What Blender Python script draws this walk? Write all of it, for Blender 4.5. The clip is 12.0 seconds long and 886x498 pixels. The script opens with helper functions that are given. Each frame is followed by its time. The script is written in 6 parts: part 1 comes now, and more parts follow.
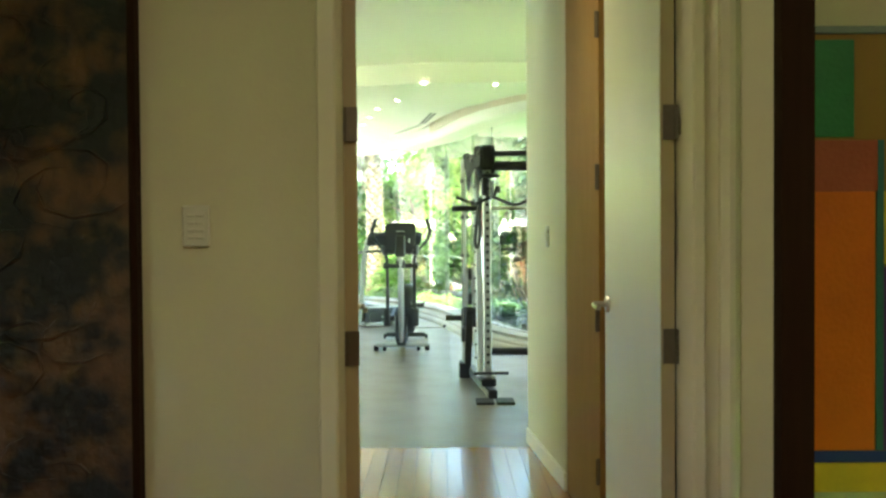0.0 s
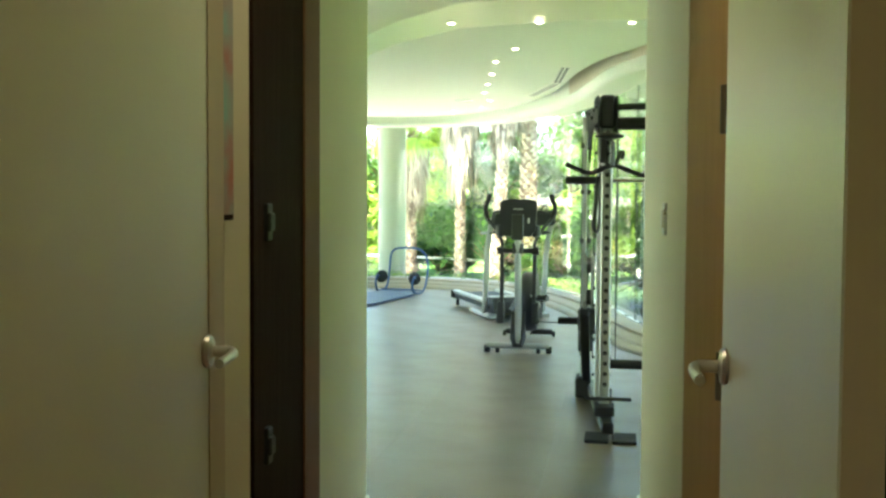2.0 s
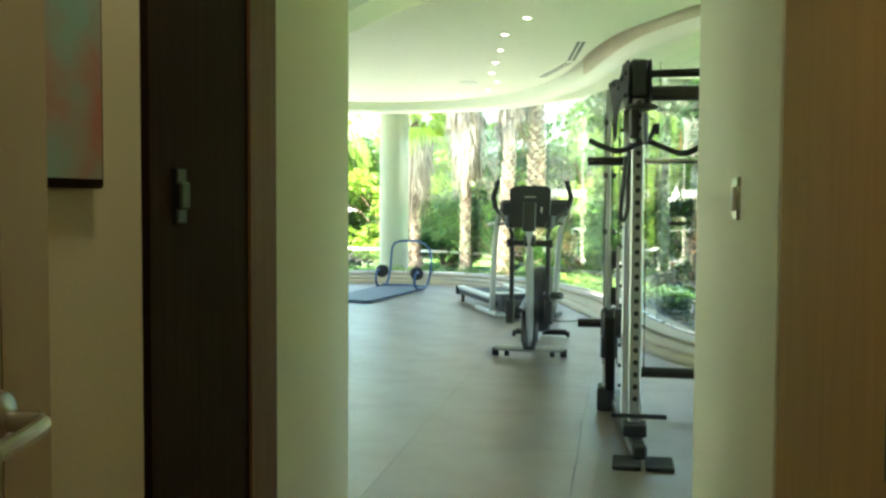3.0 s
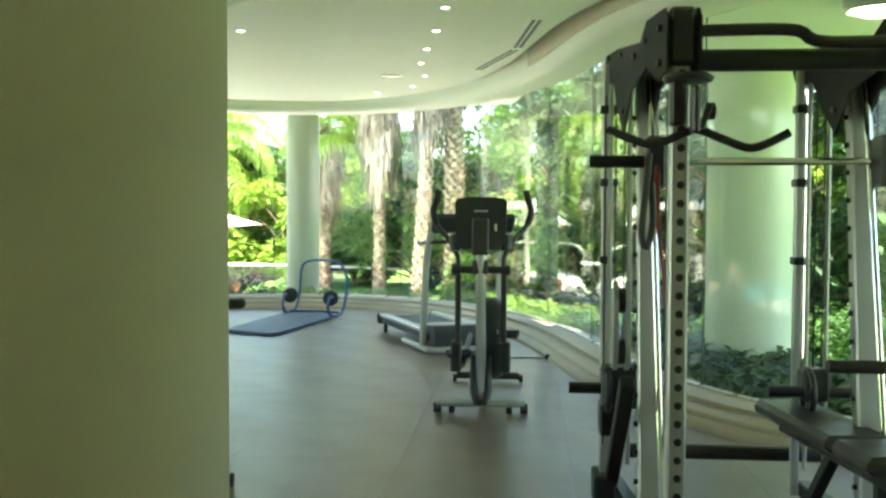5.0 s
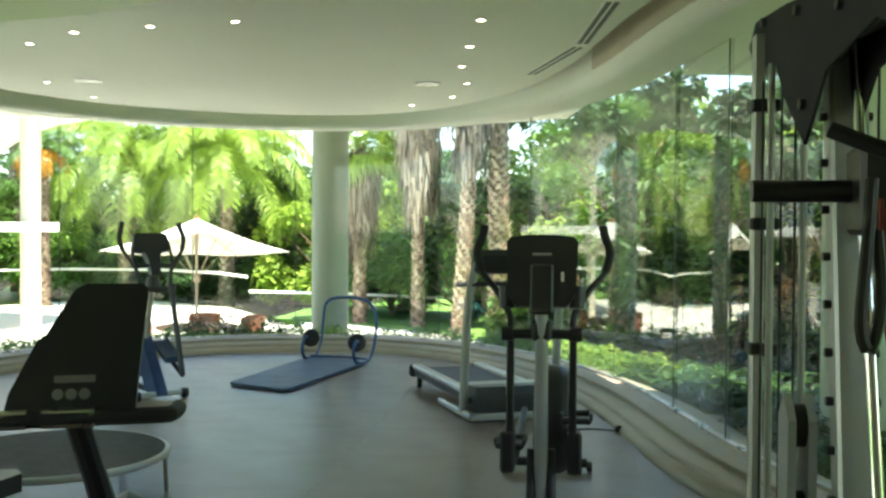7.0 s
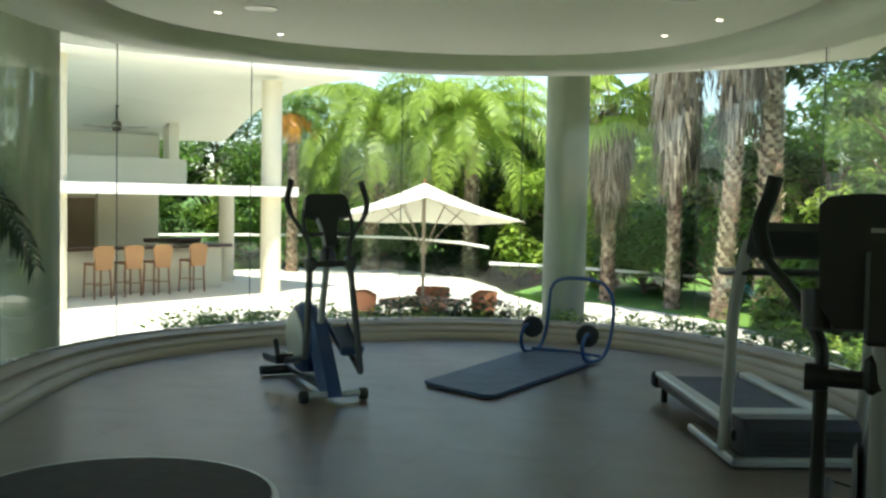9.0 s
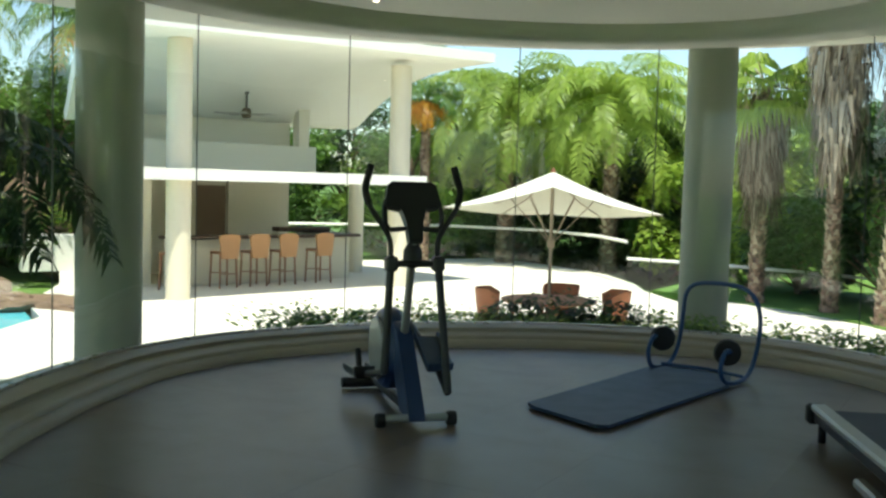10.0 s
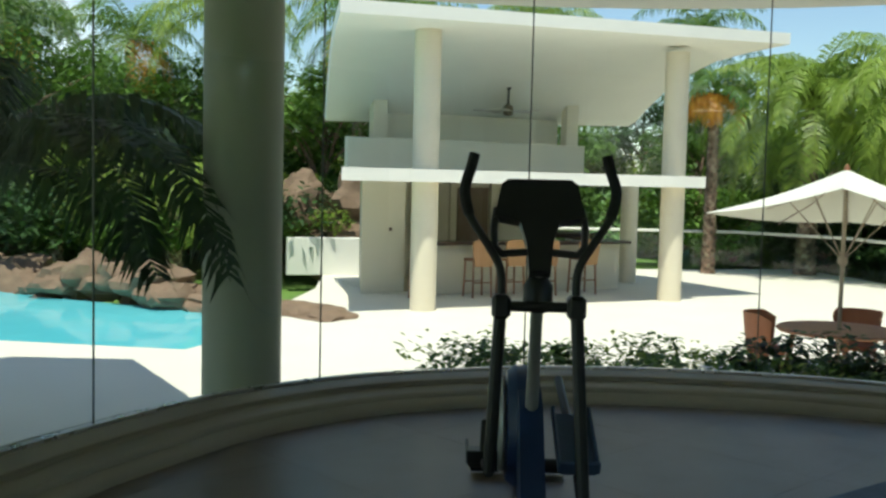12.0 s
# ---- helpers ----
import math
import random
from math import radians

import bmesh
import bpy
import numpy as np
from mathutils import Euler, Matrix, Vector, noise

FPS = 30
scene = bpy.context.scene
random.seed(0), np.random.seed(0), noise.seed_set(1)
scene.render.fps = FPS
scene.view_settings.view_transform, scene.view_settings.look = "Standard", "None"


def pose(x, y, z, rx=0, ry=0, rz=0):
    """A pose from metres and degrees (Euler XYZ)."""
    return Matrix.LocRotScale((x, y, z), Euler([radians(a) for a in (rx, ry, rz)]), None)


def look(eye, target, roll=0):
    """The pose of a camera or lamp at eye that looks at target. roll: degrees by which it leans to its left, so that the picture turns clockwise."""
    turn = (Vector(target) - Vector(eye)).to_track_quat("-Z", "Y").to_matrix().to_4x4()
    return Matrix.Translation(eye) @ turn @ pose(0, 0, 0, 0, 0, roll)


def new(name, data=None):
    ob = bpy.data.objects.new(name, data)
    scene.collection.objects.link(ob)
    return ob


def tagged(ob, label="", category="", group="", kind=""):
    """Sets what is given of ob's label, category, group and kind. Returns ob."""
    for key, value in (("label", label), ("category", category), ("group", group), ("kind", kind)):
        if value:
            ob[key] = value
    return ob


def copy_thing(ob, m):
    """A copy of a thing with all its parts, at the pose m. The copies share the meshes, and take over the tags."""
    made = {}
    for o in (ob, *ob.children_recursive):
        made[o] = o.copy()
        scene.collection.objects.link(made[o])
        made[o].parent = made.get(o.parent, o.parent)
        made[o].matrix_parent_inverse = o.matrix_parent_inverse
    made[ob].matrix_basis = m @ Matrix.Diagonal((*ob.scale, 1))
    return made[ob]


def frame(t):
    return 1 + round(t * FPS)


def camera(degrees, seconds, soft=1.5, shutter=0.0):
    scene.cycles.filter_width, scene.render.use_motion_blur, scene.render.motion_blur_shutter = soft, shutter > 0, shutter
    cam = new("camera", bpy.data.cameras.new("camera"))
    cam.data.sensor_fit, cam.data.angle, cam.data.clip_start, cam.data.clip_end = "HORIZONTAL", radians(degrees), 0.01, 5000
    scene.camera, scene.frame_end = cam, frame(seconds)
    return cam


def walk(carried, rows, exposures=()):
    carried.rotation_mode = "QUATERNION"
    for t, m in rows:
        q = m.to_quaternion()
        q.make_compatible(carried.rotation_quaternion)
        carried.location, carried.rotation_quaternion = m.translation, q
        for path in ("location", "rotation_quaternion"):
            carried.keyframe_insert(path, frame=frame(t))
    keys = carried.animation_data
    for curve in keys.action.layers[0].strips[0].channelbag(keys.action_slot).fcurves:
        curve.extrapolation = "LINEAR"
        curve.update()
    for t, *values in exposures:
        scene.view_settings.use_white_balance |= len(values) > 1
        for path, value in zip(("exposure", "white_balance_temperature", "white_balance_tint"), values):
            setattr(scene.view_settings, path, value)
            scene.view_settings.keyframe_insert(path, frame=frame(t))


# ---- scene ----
cam = camera(47.2, 12.0, soft=2.6)
METRES, EYE, TILT, LEAN, TURN = 12.0, 1.4, 1.9, 0.0, 0.0
ROWS = [
    (0.0, 0.0, 0.0, 0.0, -0.02, -3.27, 0.42),
    (0.5, 0.0102, 0.0423, -0.001, 2.48, -3.4, 0.54),
    (1.0, 0.0212, 0.0823, -0.0016, 4.92, -3.73, 0.27),
    (1.5, 0.0291, 0.1243, -0.0041, 7.29, -4.03, 0.08),
    (2.0, 0.0354, 0.1629, -0.0067, 9.78, -4.48, -0.01),
    (2.5, 0.0314, 0.2003, -0.0108, 10.48, -4.79, 0.0),
    (4.5, -0.0048, 0.3487, -0.0185, 6.17, -4.62, 0.13),
    (5.0, -0.0135, 0.3859, -0.017, 4.83, -4.2, -0.04),
    (5.5, -0.0194, 0.4207, -0.0157, 4.07, -3.67, -0.17),
    (6.0, -0.0216, 0.4569, -0.0132, 4.22, -3.36, -0.06),
    (6.5, -0.0258, 0.4945, -0.0118, 5.14, -3.18, -0.14),
    (7.0, -0.0278, 0.5303, -0.0136, 7.22, -3.01, -0.11),
    (9.0, -0.048, 0.7038, -0.0238, 21.69, -4.71, -0.42),
    (9.5, -0.0536, 0.7516, -0.0259, 25.89, -5.13, -0.52),
    (10.0, -0.066, 0.7976, -0.0273, 29.82, -5.32, -0.63),
    (10.5, -0.0824, 0.8426, -0.0306, 33.62, -5.31, -0.77),
    (11.0, -0.0974, 0.8892, -0.0325, 37.62, -5.28, -0.65),
    (11.5, -0.108, 0.9363, -0.0329, 42.06, -5.28, -0.36),
    (12.0, -0.1114, 0.9783, -0.0331, 46.97, -5.26, 0.05),
]
EXPOSURES = [(0.0, 4.12, 6900, 5), (1.2, 3.72, 7000, 4), (2.5, 3.5, 6900, 3), (4.5, 3.0, 7000, 5), (5.5, 2.75, 7100, 6), (7.0, 2.1, 7000, 8), (9.0, 1.12, 6900, 9), (10.5, 0.5, 6800, 9), (12.0, 0.15, 6700, 9)]
walk(cam, [(t, pose(0, 0, EYE, TILT, LEAN, TURN) @ pose(METRES * x, METRES * y, METRES * z, 90 + pitch, roll, yaw)) for t, x, y, z, yaw, pitch, roll in ROWS], EXPOSURES)

# ---- sky and sun ----
SUN_EL, SUN_AZ = radians(72), radians(140)   # azimuth clockwise from +y
world = bpy.data.worlds.new("world")
scene.world = world
world.use_nodes = True
wn = world.node_tree.nodes
wn.clear()
w_out = wn.new("ShaderNodeOutputWorld")
w_bg = wn.new("ShaderNodeBackground")
w_sky = wn.new("ShaderNodeTexSky")
w_sky.sky_type, w_sky.sun_disc = "NISHITA", False
w_sky.sun_elevation, w_sky.sun_rotation = SUN_EL, SUN_AZ
w_sky.ozone_density, w_sky.dust_density = 3.0, 0.3
w_bg.inputs["Strength"].default_value = 0.15
w_co, w_cl, w_rp, w_mx = wn.new("ShaderNodeTexCoord"), wn.new("ShaderNodeTexNoise"), wn.new("ShaderNodeMapRange"), wn.new("ShaderNodeMix")
w_mx.data_type = "RGBA"
w_cl.inputs["Scale"].default_value, w_cl.inputs["Detail"].default_value = 3.5, 6
w_rp.inputs["From Min"].default_value, w_rp.inputs["From Max"].default_value = 0.6, 0.76
w_mx.inputs["B"].default_value = (9.0, 9.2, 9.6, 1)
world.node_tree.links.new(w_co.outputs["Generated"], w_cl.inputs[0])
world.node_tree.links.new(w_cl.outputs[0], w_rp.inputs[0])
world.node_tree.links.new(w_rp.outputs[0], w_mx.inputs["Factor"])
world.node_tree.links.new(w_sky.outputs[0], w_mx.inputs["A"])
world.node_tree.links.new(w_mx.outputs["Result"], w_bg.inputs[0])
world.node_tree.links.new(w_bg.outputs[0], w_out.inputs[0])
sun = new("sun", bpy.data.lights.new("sun", "SUN"))
sun.data.energy, sun.data.angle, sun.data.color = 5.0, radians(0.5), (1.0, 0.96, 0.9)
sun_dir = Vector((math.sin(SUN_AZ) * math.cos(SUN_EL), math.cos(SUN_AZ) * math.cos(SUN_EL), math.sin(SUN_EL)))
sun.matrix_world = look(sun_dir * 50, (0, 0, 0))

# unseen warm fill lights, added to brighten the passage, hall and alcove painting
for lx, ly, power in ((-0.1, 4.1, 0.55), (-0.1, 0.7, 0.75), (2.0, 1.6, 0.45)):
    hall_lamp = new("hall_lamp", bpy.data.lights.new("hall_lamp", "AREA"))
    hall_lamp.data.energy, hall_lamp.data.size, hall_lamp.data.color = power, 0.25, (1.0, 0.86, 0.6)
    hall_lamp.matrix_world = pose(lx, ly, 2.77)

TERRACE = -0.95      # height of the pool deck
CEIL = 2.93          # upper ceiling
PLATE = 2.74         # lowered ceiling
GLASS_TOP = 2.62

# ---- materials ----
def shader(name, base, rough=0.5, metal=0.0, vary=0.12, scale=3.0, fine=60.0, bump=0.0, tone=None, stretch=(1, 1, 1), random_amount=0.0, coat=0.0):
    """Principled surface with coarse stains, fine grain and a little relief."""
    m = bpy.data.materials.new(name)
    m.use_nodes = True
    nt = m.node_tree
    n, l = nt.nodes, nt.links
    p = n["Principled BSDF"]
    p.inputs["Metallic"].default_value = metal
    p.inputs["Coat Weight"].default_value = coat
    co = n.new("ShaderNodeTexCoord")
    mp = n.new("ShaderNodeMapping")
    mp.inputs["Scale"].default_value = stretch
    l.new(co.outputs["Object"], mp.inputs[0])
    big = n.new("ShaderNodeTexNoise")
    big.inputs["Scale"].default_value, big.inputs["Detail"].default_value = scale, 4
    small = n.new("ShaderNodeTexNoise")
    small.inputs["Scale"].default_value, small.inputs["Detail"].default_value = fine, 3
    l.new(mp.outputs[0], big.inputs[0])
    l.new(mp.outputs[0], small.inputs[0])
    mix = n.new("ShaderNodeMix")
    mix.data_type = "RGBA"
    second = tone or tuple(c * (1 - 2 * vary) for c in base)
    first = tuple(min(1, c * (1 + vary)) for c in base)
    mix.inputs["A"].default_value = (*first, 1)
    mix.inputs["B"].default_value = (*second, 1)
    add = n.new("ShaderNodeMath")
    add.operation = "MULTIPLY_ADD"
    add.inputs[1].default_value, add.inputs[2].default_value = 0.35, -0.02
    l.new(small.outputs[0], add.inputs[0])
    ramp = n.new("ShaderNodeMath")
    ramp.operation = "MULTIPLY_ADD"
    ramp.inputs[1].default_value = 0.7
    l.new(big.outputs[0], ramp.inputs[0])
    l.new(add.outputs[0], ramp.inputs[2])
    last = ramp.outputs[0]
    if random_amount:
        info = n.new("ShaderNodeObjectInfo")
        isl = n.new("ShaderNodeNewGeometry")
        rs = n.new("ShaderNodeMath")
        rs.operation = "ADD"
        l.new(info.outputs["Random"], rs.inputs[0])
        l.new(isl.outputs["Random Per Island"], rs.inputs[1])
        ra = n.new("ShaderNodeMath")
        ra.operation = "MULTIPLY_ADD"
        ra.inputs[1].default_value = random_amount
        l.new(rs.outputs[0], ra.inputs[0])
        sub = n.new("ShaderNodeMath")
        sub.operation = "SUBTRACT"
        sub.inputs[1].default_value = random_amount
        l.new(last, sub.inputs[0])
        l.new(sub.outputs[0], ra.inputs[2])
        last = ra.outputs[0]
    l.new(last, mix.inputs["Factor"])
    l.new(mix.outputs["Result"], p.inputs["Base Color"])
    rr = n.new("ShaderNodeMapRange")
    rr.inputs["To Min"].default_value, rr.inputs["To Max"].default_value = max(0.02, rough - 0.08), min(1, rough + 0.1)
    l.new(big.outputs[0], rr.inputs[0])
    l.new(rr.outputs[0], p.inputs["Roughness"])
    if bump:
        b = n.new("ShaderNodeBump")
        b.inputs["Strength"].default_value, b.inputs["Distance"].default_value = bump, 0.01
        l.new(small.outputs[0], b.inputs["Height"])
        l.new(b.outputs[0], p.inputs["Normal"])
    return m


def leaf_shader(name, base, tone, glow=0.35, rough=0.45):
    """Leaf: diffuse and gloss, with light passing through."""
    m = shader(name, base, rough, 0, 0.2, 1.5, 20, 0, tone, random_amount=0.8)
    nt = m.node_tree
    n, l = nt.nodes, nt.links
    p, out = n["Principled BSDF"], n["Material Output"]
    tr = n.new("ShaderNodeBsdfTranslucent")
    mixer = n.new("ShaderNodeMixShader")
    mixer.inputs[0].default_value = glow
    l.new(p.inputs["Base Color"].links[0].from_socket, tr.inputs[0])
    l.new(p.outputs[0], mixer.inputs[1])
    l.new(tr.outputs[0], mixer.inputs[2])
    l.new(mixer.outputs[0], out.inputs[0])
    return m


def glass_shader(name, tint=(0.86, 0.97, 0.9), rough=0.0, rise=0.9):
    m = bpy.data.materials.new(name)
    m.use_nodes = True
    n, l = m.node_tree.nodes, m.node_tree.links
    n.remove(n["Principled BSDF"])
    tr, gl, lw, mx = n.new("ShaderNodeBsdfTransparent"), n.new("ShaderNodeBsdfGlossy"), n.new("ShaderNodeLayerWeight"), n.new("ShaderNodeMixShader")
    tr.inputs[0].default_value = (*tint, 1)
    gl.inputs["Roughness"].default_value = rough
    lw.inputs[0].default_value = 0.5
    pw, ad = n.new("ShaderNodeMath"), n.new("ShaderNodeMath")
    pw.operation, ad.operation = "POWER", "MULTIPLY_ADD"
    pw.inputs[1].default_value, ad.inputs[1].default_value, ad.inputs[2].default_value = 2.6, rise, 0.045
    l.new(lw.outputs["Facing"], pw.inputs[0])
    l.new(pw.outputs[0], ad.inputs[0])
    l.new(ad.outputs[0], mx.inputs[0])
    l.new(tr.outputs[0], mx.inputs[1])
    l.new(gl.outputs[0], mx.inputs[2])
    l.new(mx.outputs[0], n["Material Output"].inputs[0])
    return m


def glow_shader(name, colour, strength):
    m = bpy.data.materials.new(name)
    m.use_nodes = True
    p = m.node_tree.nodes["Principled BSDF"]
    p.inputs["Emission Color"].default_value = (*colour, 1)
    p.inputs["Emission Strength"].default_value = strength
    return m


WALL = shader("cream_paint", (0.72, 0.69, 0.51), 0.6, vary=0.04, scale=1.2, fine=90, bump=0.08)
CEILING = shader("ceiling_paint", (0.8, 0.78, 0.7), 0.6, vary=0.03, scale=0.8, fine=80, bump=0.05)
TRIM = shader("trim_paint", (0.82, 0.79, 0.64), 0.4, vary=0.04, scale=2)
DOOR_WHITE = shader("door_paint", (0.64, 0.62, 0.47), 0.32, vary=0.04, scale=2, fine=120, bump=0.05)
GYM_FLOOR = shader("cork_tile", (0.145, 0.11, 0.084), 0.33, vary=0.12, scale=2.5, fine=140, bump=0.12, tone=(0.12, 0.09, 0.066), random_amount=0.08)
WOOD_FLOOR = shader("oak_floor", (0.42, 0.2, 0.07), 0.16, vary=0.15, scale=4, fine=40, stretch=(6, 0.6, 6), random_amount=0.5, tone=(0.3, 0.13, 0.04))
TAN_WOOD = shader("tan_veneer", (0.44, 0.27, 0.1), 0.7, vary=0.12, scale=5, fine=60, stretch=(8, 8, 0.5), bump=0.1)
DARK_WOOD = shader("dark_veneer", (0.03, 0.013, 0.006), 0.85, vary=0.2, scale=5, fine=60, stretch=(8, 8, 0.5), bump=0.1)
DARK_WOOD.node_tree.nodes["Principled BSDF"].inputs["Specular IOR Level"].default_value = 0.12
SILL = shader("sill_stone", (0.32, 0.28, 0.21), 0.45, vary=0.07, scale=3, fine=50, bump=0.1)
# column paint twice: the first is darkened to hold the backlit shade
COLUMN_BACKLIT = shader("backlit_column_paint", (0.35, 0.37, 0.3), 0.55, vary=0.05, scale=2, fine=40, bump=0.12)
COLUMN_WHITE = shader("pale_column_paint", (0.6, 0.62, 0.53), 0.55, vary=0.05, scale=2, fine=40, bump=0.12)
GLASS = glass_shader("pane_glass", (0.9, 0.98, 0.93))
RAIL_GLASS = glass_shader("rail_glass", (0.84, 0.96, 0.9), 0.0, 0.12)
JOINT = shader("silicone", (0.09, 0.11, 0.09), 0.4)
STEEL = shader("brushed_steel", (0.6, 0.58, 0.55), 0.28, 1.0, 0.06, 10, 120)
HINGE = shader("nickel_hinge", (0.22, 0.19, 0.15), 0.45, 1.0, 0.12, 20, 120, 0.1)
CHROME = shader("chrome", (0.75, 0.77, 0.76), 0.1, 1.0, 0.03)
SILVER = shader("silver_powder_coat", (0.42, 0.43, 0.41), 0.35, 0.35, 0.06, 8, 200, 0.05)
BLACK = shader("black_powder_coat", (0.018, 0.018, 0.018), 0.42, 0.0, 0.15, 8, 200, 0.08)
RUBBER = shader("black_rubber", (0.015, 0.015, 0.016), 0.7, 0, 0.15, 12, 150, 0.2)
PLASTIC = shader("charcoal_plastic", (0.02, 0.02, 0.022), 0.38, 0, 0.12, 9, 150, 0.05)
VINYL = shader("black_vinyl", (0.025, 0.024, 0.022), 0.35, 0, 0.15, 9, 150, 0.15)
BLUE = shader("blue_enamel", (0.022, 0.075, 0.2), 0.35, 0.2, 0.1, 8, 100)
NAVY = shader("navy_plastic", (0.016, 0.045, 0.13), 0.4, 0.0, 0.1, 8, 100)
BLUE_MAT = shader("navy_vinyl_mat", (0.045, 0.085, 0.16), 0.55, 0, 0.15, 6, 120, 0.2)
BELT = shader("treadmill_belt", (0.03, 0.04, 0.06), 0.6, 0, 0.15, 4, 200, 0.2)
RED = shader("red_strap", (0.22, 0.03, 0.02), 0.5)
WHITE_PLASTIC = shader("white_plastic", (0.7, 0.68, 0.6), 0.35, vary=0.03)
LAMP = glow_shader("lamp_glow", (1.0, 0.9, 0.7), 4)
DECK = shader("limestone_deck", (0.72, 0.68, 0.58), 0.7, vary=0.06, scale=1.2, fine=40, bump=0.2, random_amount=0.1)
STUCCO = shader("white_stucco", (0.84, 0.82, 0.74), 0.75, vary=0.04, scale=1.5, fine=60, bump=0.2)
CREAM_STUCCO = shader("cream_stucco", (0.75, 0.67, 0.51), 0.75, vary=0.06, scale=1.5, fine=60, bump=0.2)
PAVILION_WALL = shader("pavilion_stucco", (0.72, 0.67, 0.53), 0.75, vary=0.06, scale=1.5, fine=60, bump=0.2)
COUNTER = shader("brown_granite", (0.1, 0.06, 0.045), 0.25, vary=0.3, scale=20, fine=80)
TEAK = shader("teak", (0.28, 0.12, 0.055), 0.5, vary=0.15, scale=8, fine=60, stretch=(1, 1, 0.3))
CANVAS = shader("umbrella_canvas", (0.72, 0.71, 0.6), 0.8, vary=0.04, scale=3, fine=150, bump=0.1)
ROCK = shader("pool_rock", (0.22, 0.145, 0.09), 0.85, vary=0.3, scale=3.5, fine=14, bump=1.0, tone=(0.09, 0.06, 0.04), stretch=(1, 1, 2))
GRASS = shader("lawn", (0.13, 0.25, 0.04), 0.8, vary=0.3, scale=2, fine=60, bump=0.6)
SOIL = shader("garden_soil", (0.045, 0.03, 0.018), 0.9, vary=0.3, scale=4, fine=40, bump=0.5)
BARK = shader("palm_bark", (0.34, 0.22, 0.155), 0.9, vary=0.3, scale=9, fine=22, bump=1.0, stretch=(1, 1, 2.0), tone=(0.05, 0.033, 0.022))
THATCH = shader("dead_frond", (0.46, 0.38, 0.28), 0.9, vary=0.3, scale=3, fine=30, stretch=(6, 6, 0.6), bump=0.6, tone=(0.1, 0.07, 0.045), random_amount=0.9)
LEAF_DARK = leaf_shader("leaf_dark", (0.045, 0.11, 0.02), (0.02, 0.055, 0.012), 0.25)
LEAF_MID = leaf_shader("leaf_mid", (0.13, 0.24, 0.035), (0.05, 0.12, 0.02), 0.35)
LEAF_LIGHT = leaf_shader("leaf_light", (0.33, 0.44, 0.075), (0.13, 0.23, 0.035), 0.5)
LEAF_YELLOW = leaf_shader("leaf_yellow", (0.75, 0.46, 0.06), (0.55, 0.24, 0.03), 0.45)
# green taken almost to black, so the backlit silhouette is in the colour
FROND_BACKLIT = leaf_shader("frond_backlit", (0.022, 0.05, 0.016), (0.008, 0.022, 0.008), 0.12, 0.65)

def contrast(m, gain, shift):
    """Sharpens the change between a material's two tones."""
    m.node_tree.nodes["Math"].inputs[2].default_value = shift
    m.node_tree.nodes["Math.001"].inputs[1].default_value = gain


contrast(BARK, 2.2, -0.8)
WATER = bpy.data.materials.new("pool_water")
WATER.use_nodes = True
wp = WATER.node_tree.nodes["Principled BSDF"]
wp.inputs["Base Color"].default_value = (0.08, 0.62, 0.72, 1)
wp.inputs["Roughness"].default_value = 0.06
w_n = WATER.node_tree.nodes.new("ShaderNodeTexNoise")
w_n.inputs["Scale"].default_value = 3.0
w_b = WATER.node_tree.nodes.new("ShaderNodeBump")
w_b.inputs["Strength"].default_value, w_b.inputs["Distance"].default_value = 0.35, 0.05
w_mix = WATER.node_tree.nodes.new("ShaderNodeMix")
w_mix.data_type = "RGBA"
w_mix.inputs["A"].default_value, w_mix.inputs["B"].default_value = (0.05, 0.5, 0.62, 1), (0.2, 0.72, 0.76, 1)
WATER.node_tree.links.new(w_n.outputs[0], w_mix.inputs["Factor"])
WATER.node_tree.links.new(w_mix.outputs["Result"], wp.inputs["Base Color"])
WATER.node_tree.links.new(w_n.outputs[0], w_b.inputs["Height"])
WATER.node_tree.links.new(w_b.outputs[0], wp.inputs["Normal"])


for m_ in (DARK_WOOD, TAN_WOOD):
    m_.node_tree.nodes["Principled BSDF"].inputs["Specular IOR Level"].default_value = 0.15


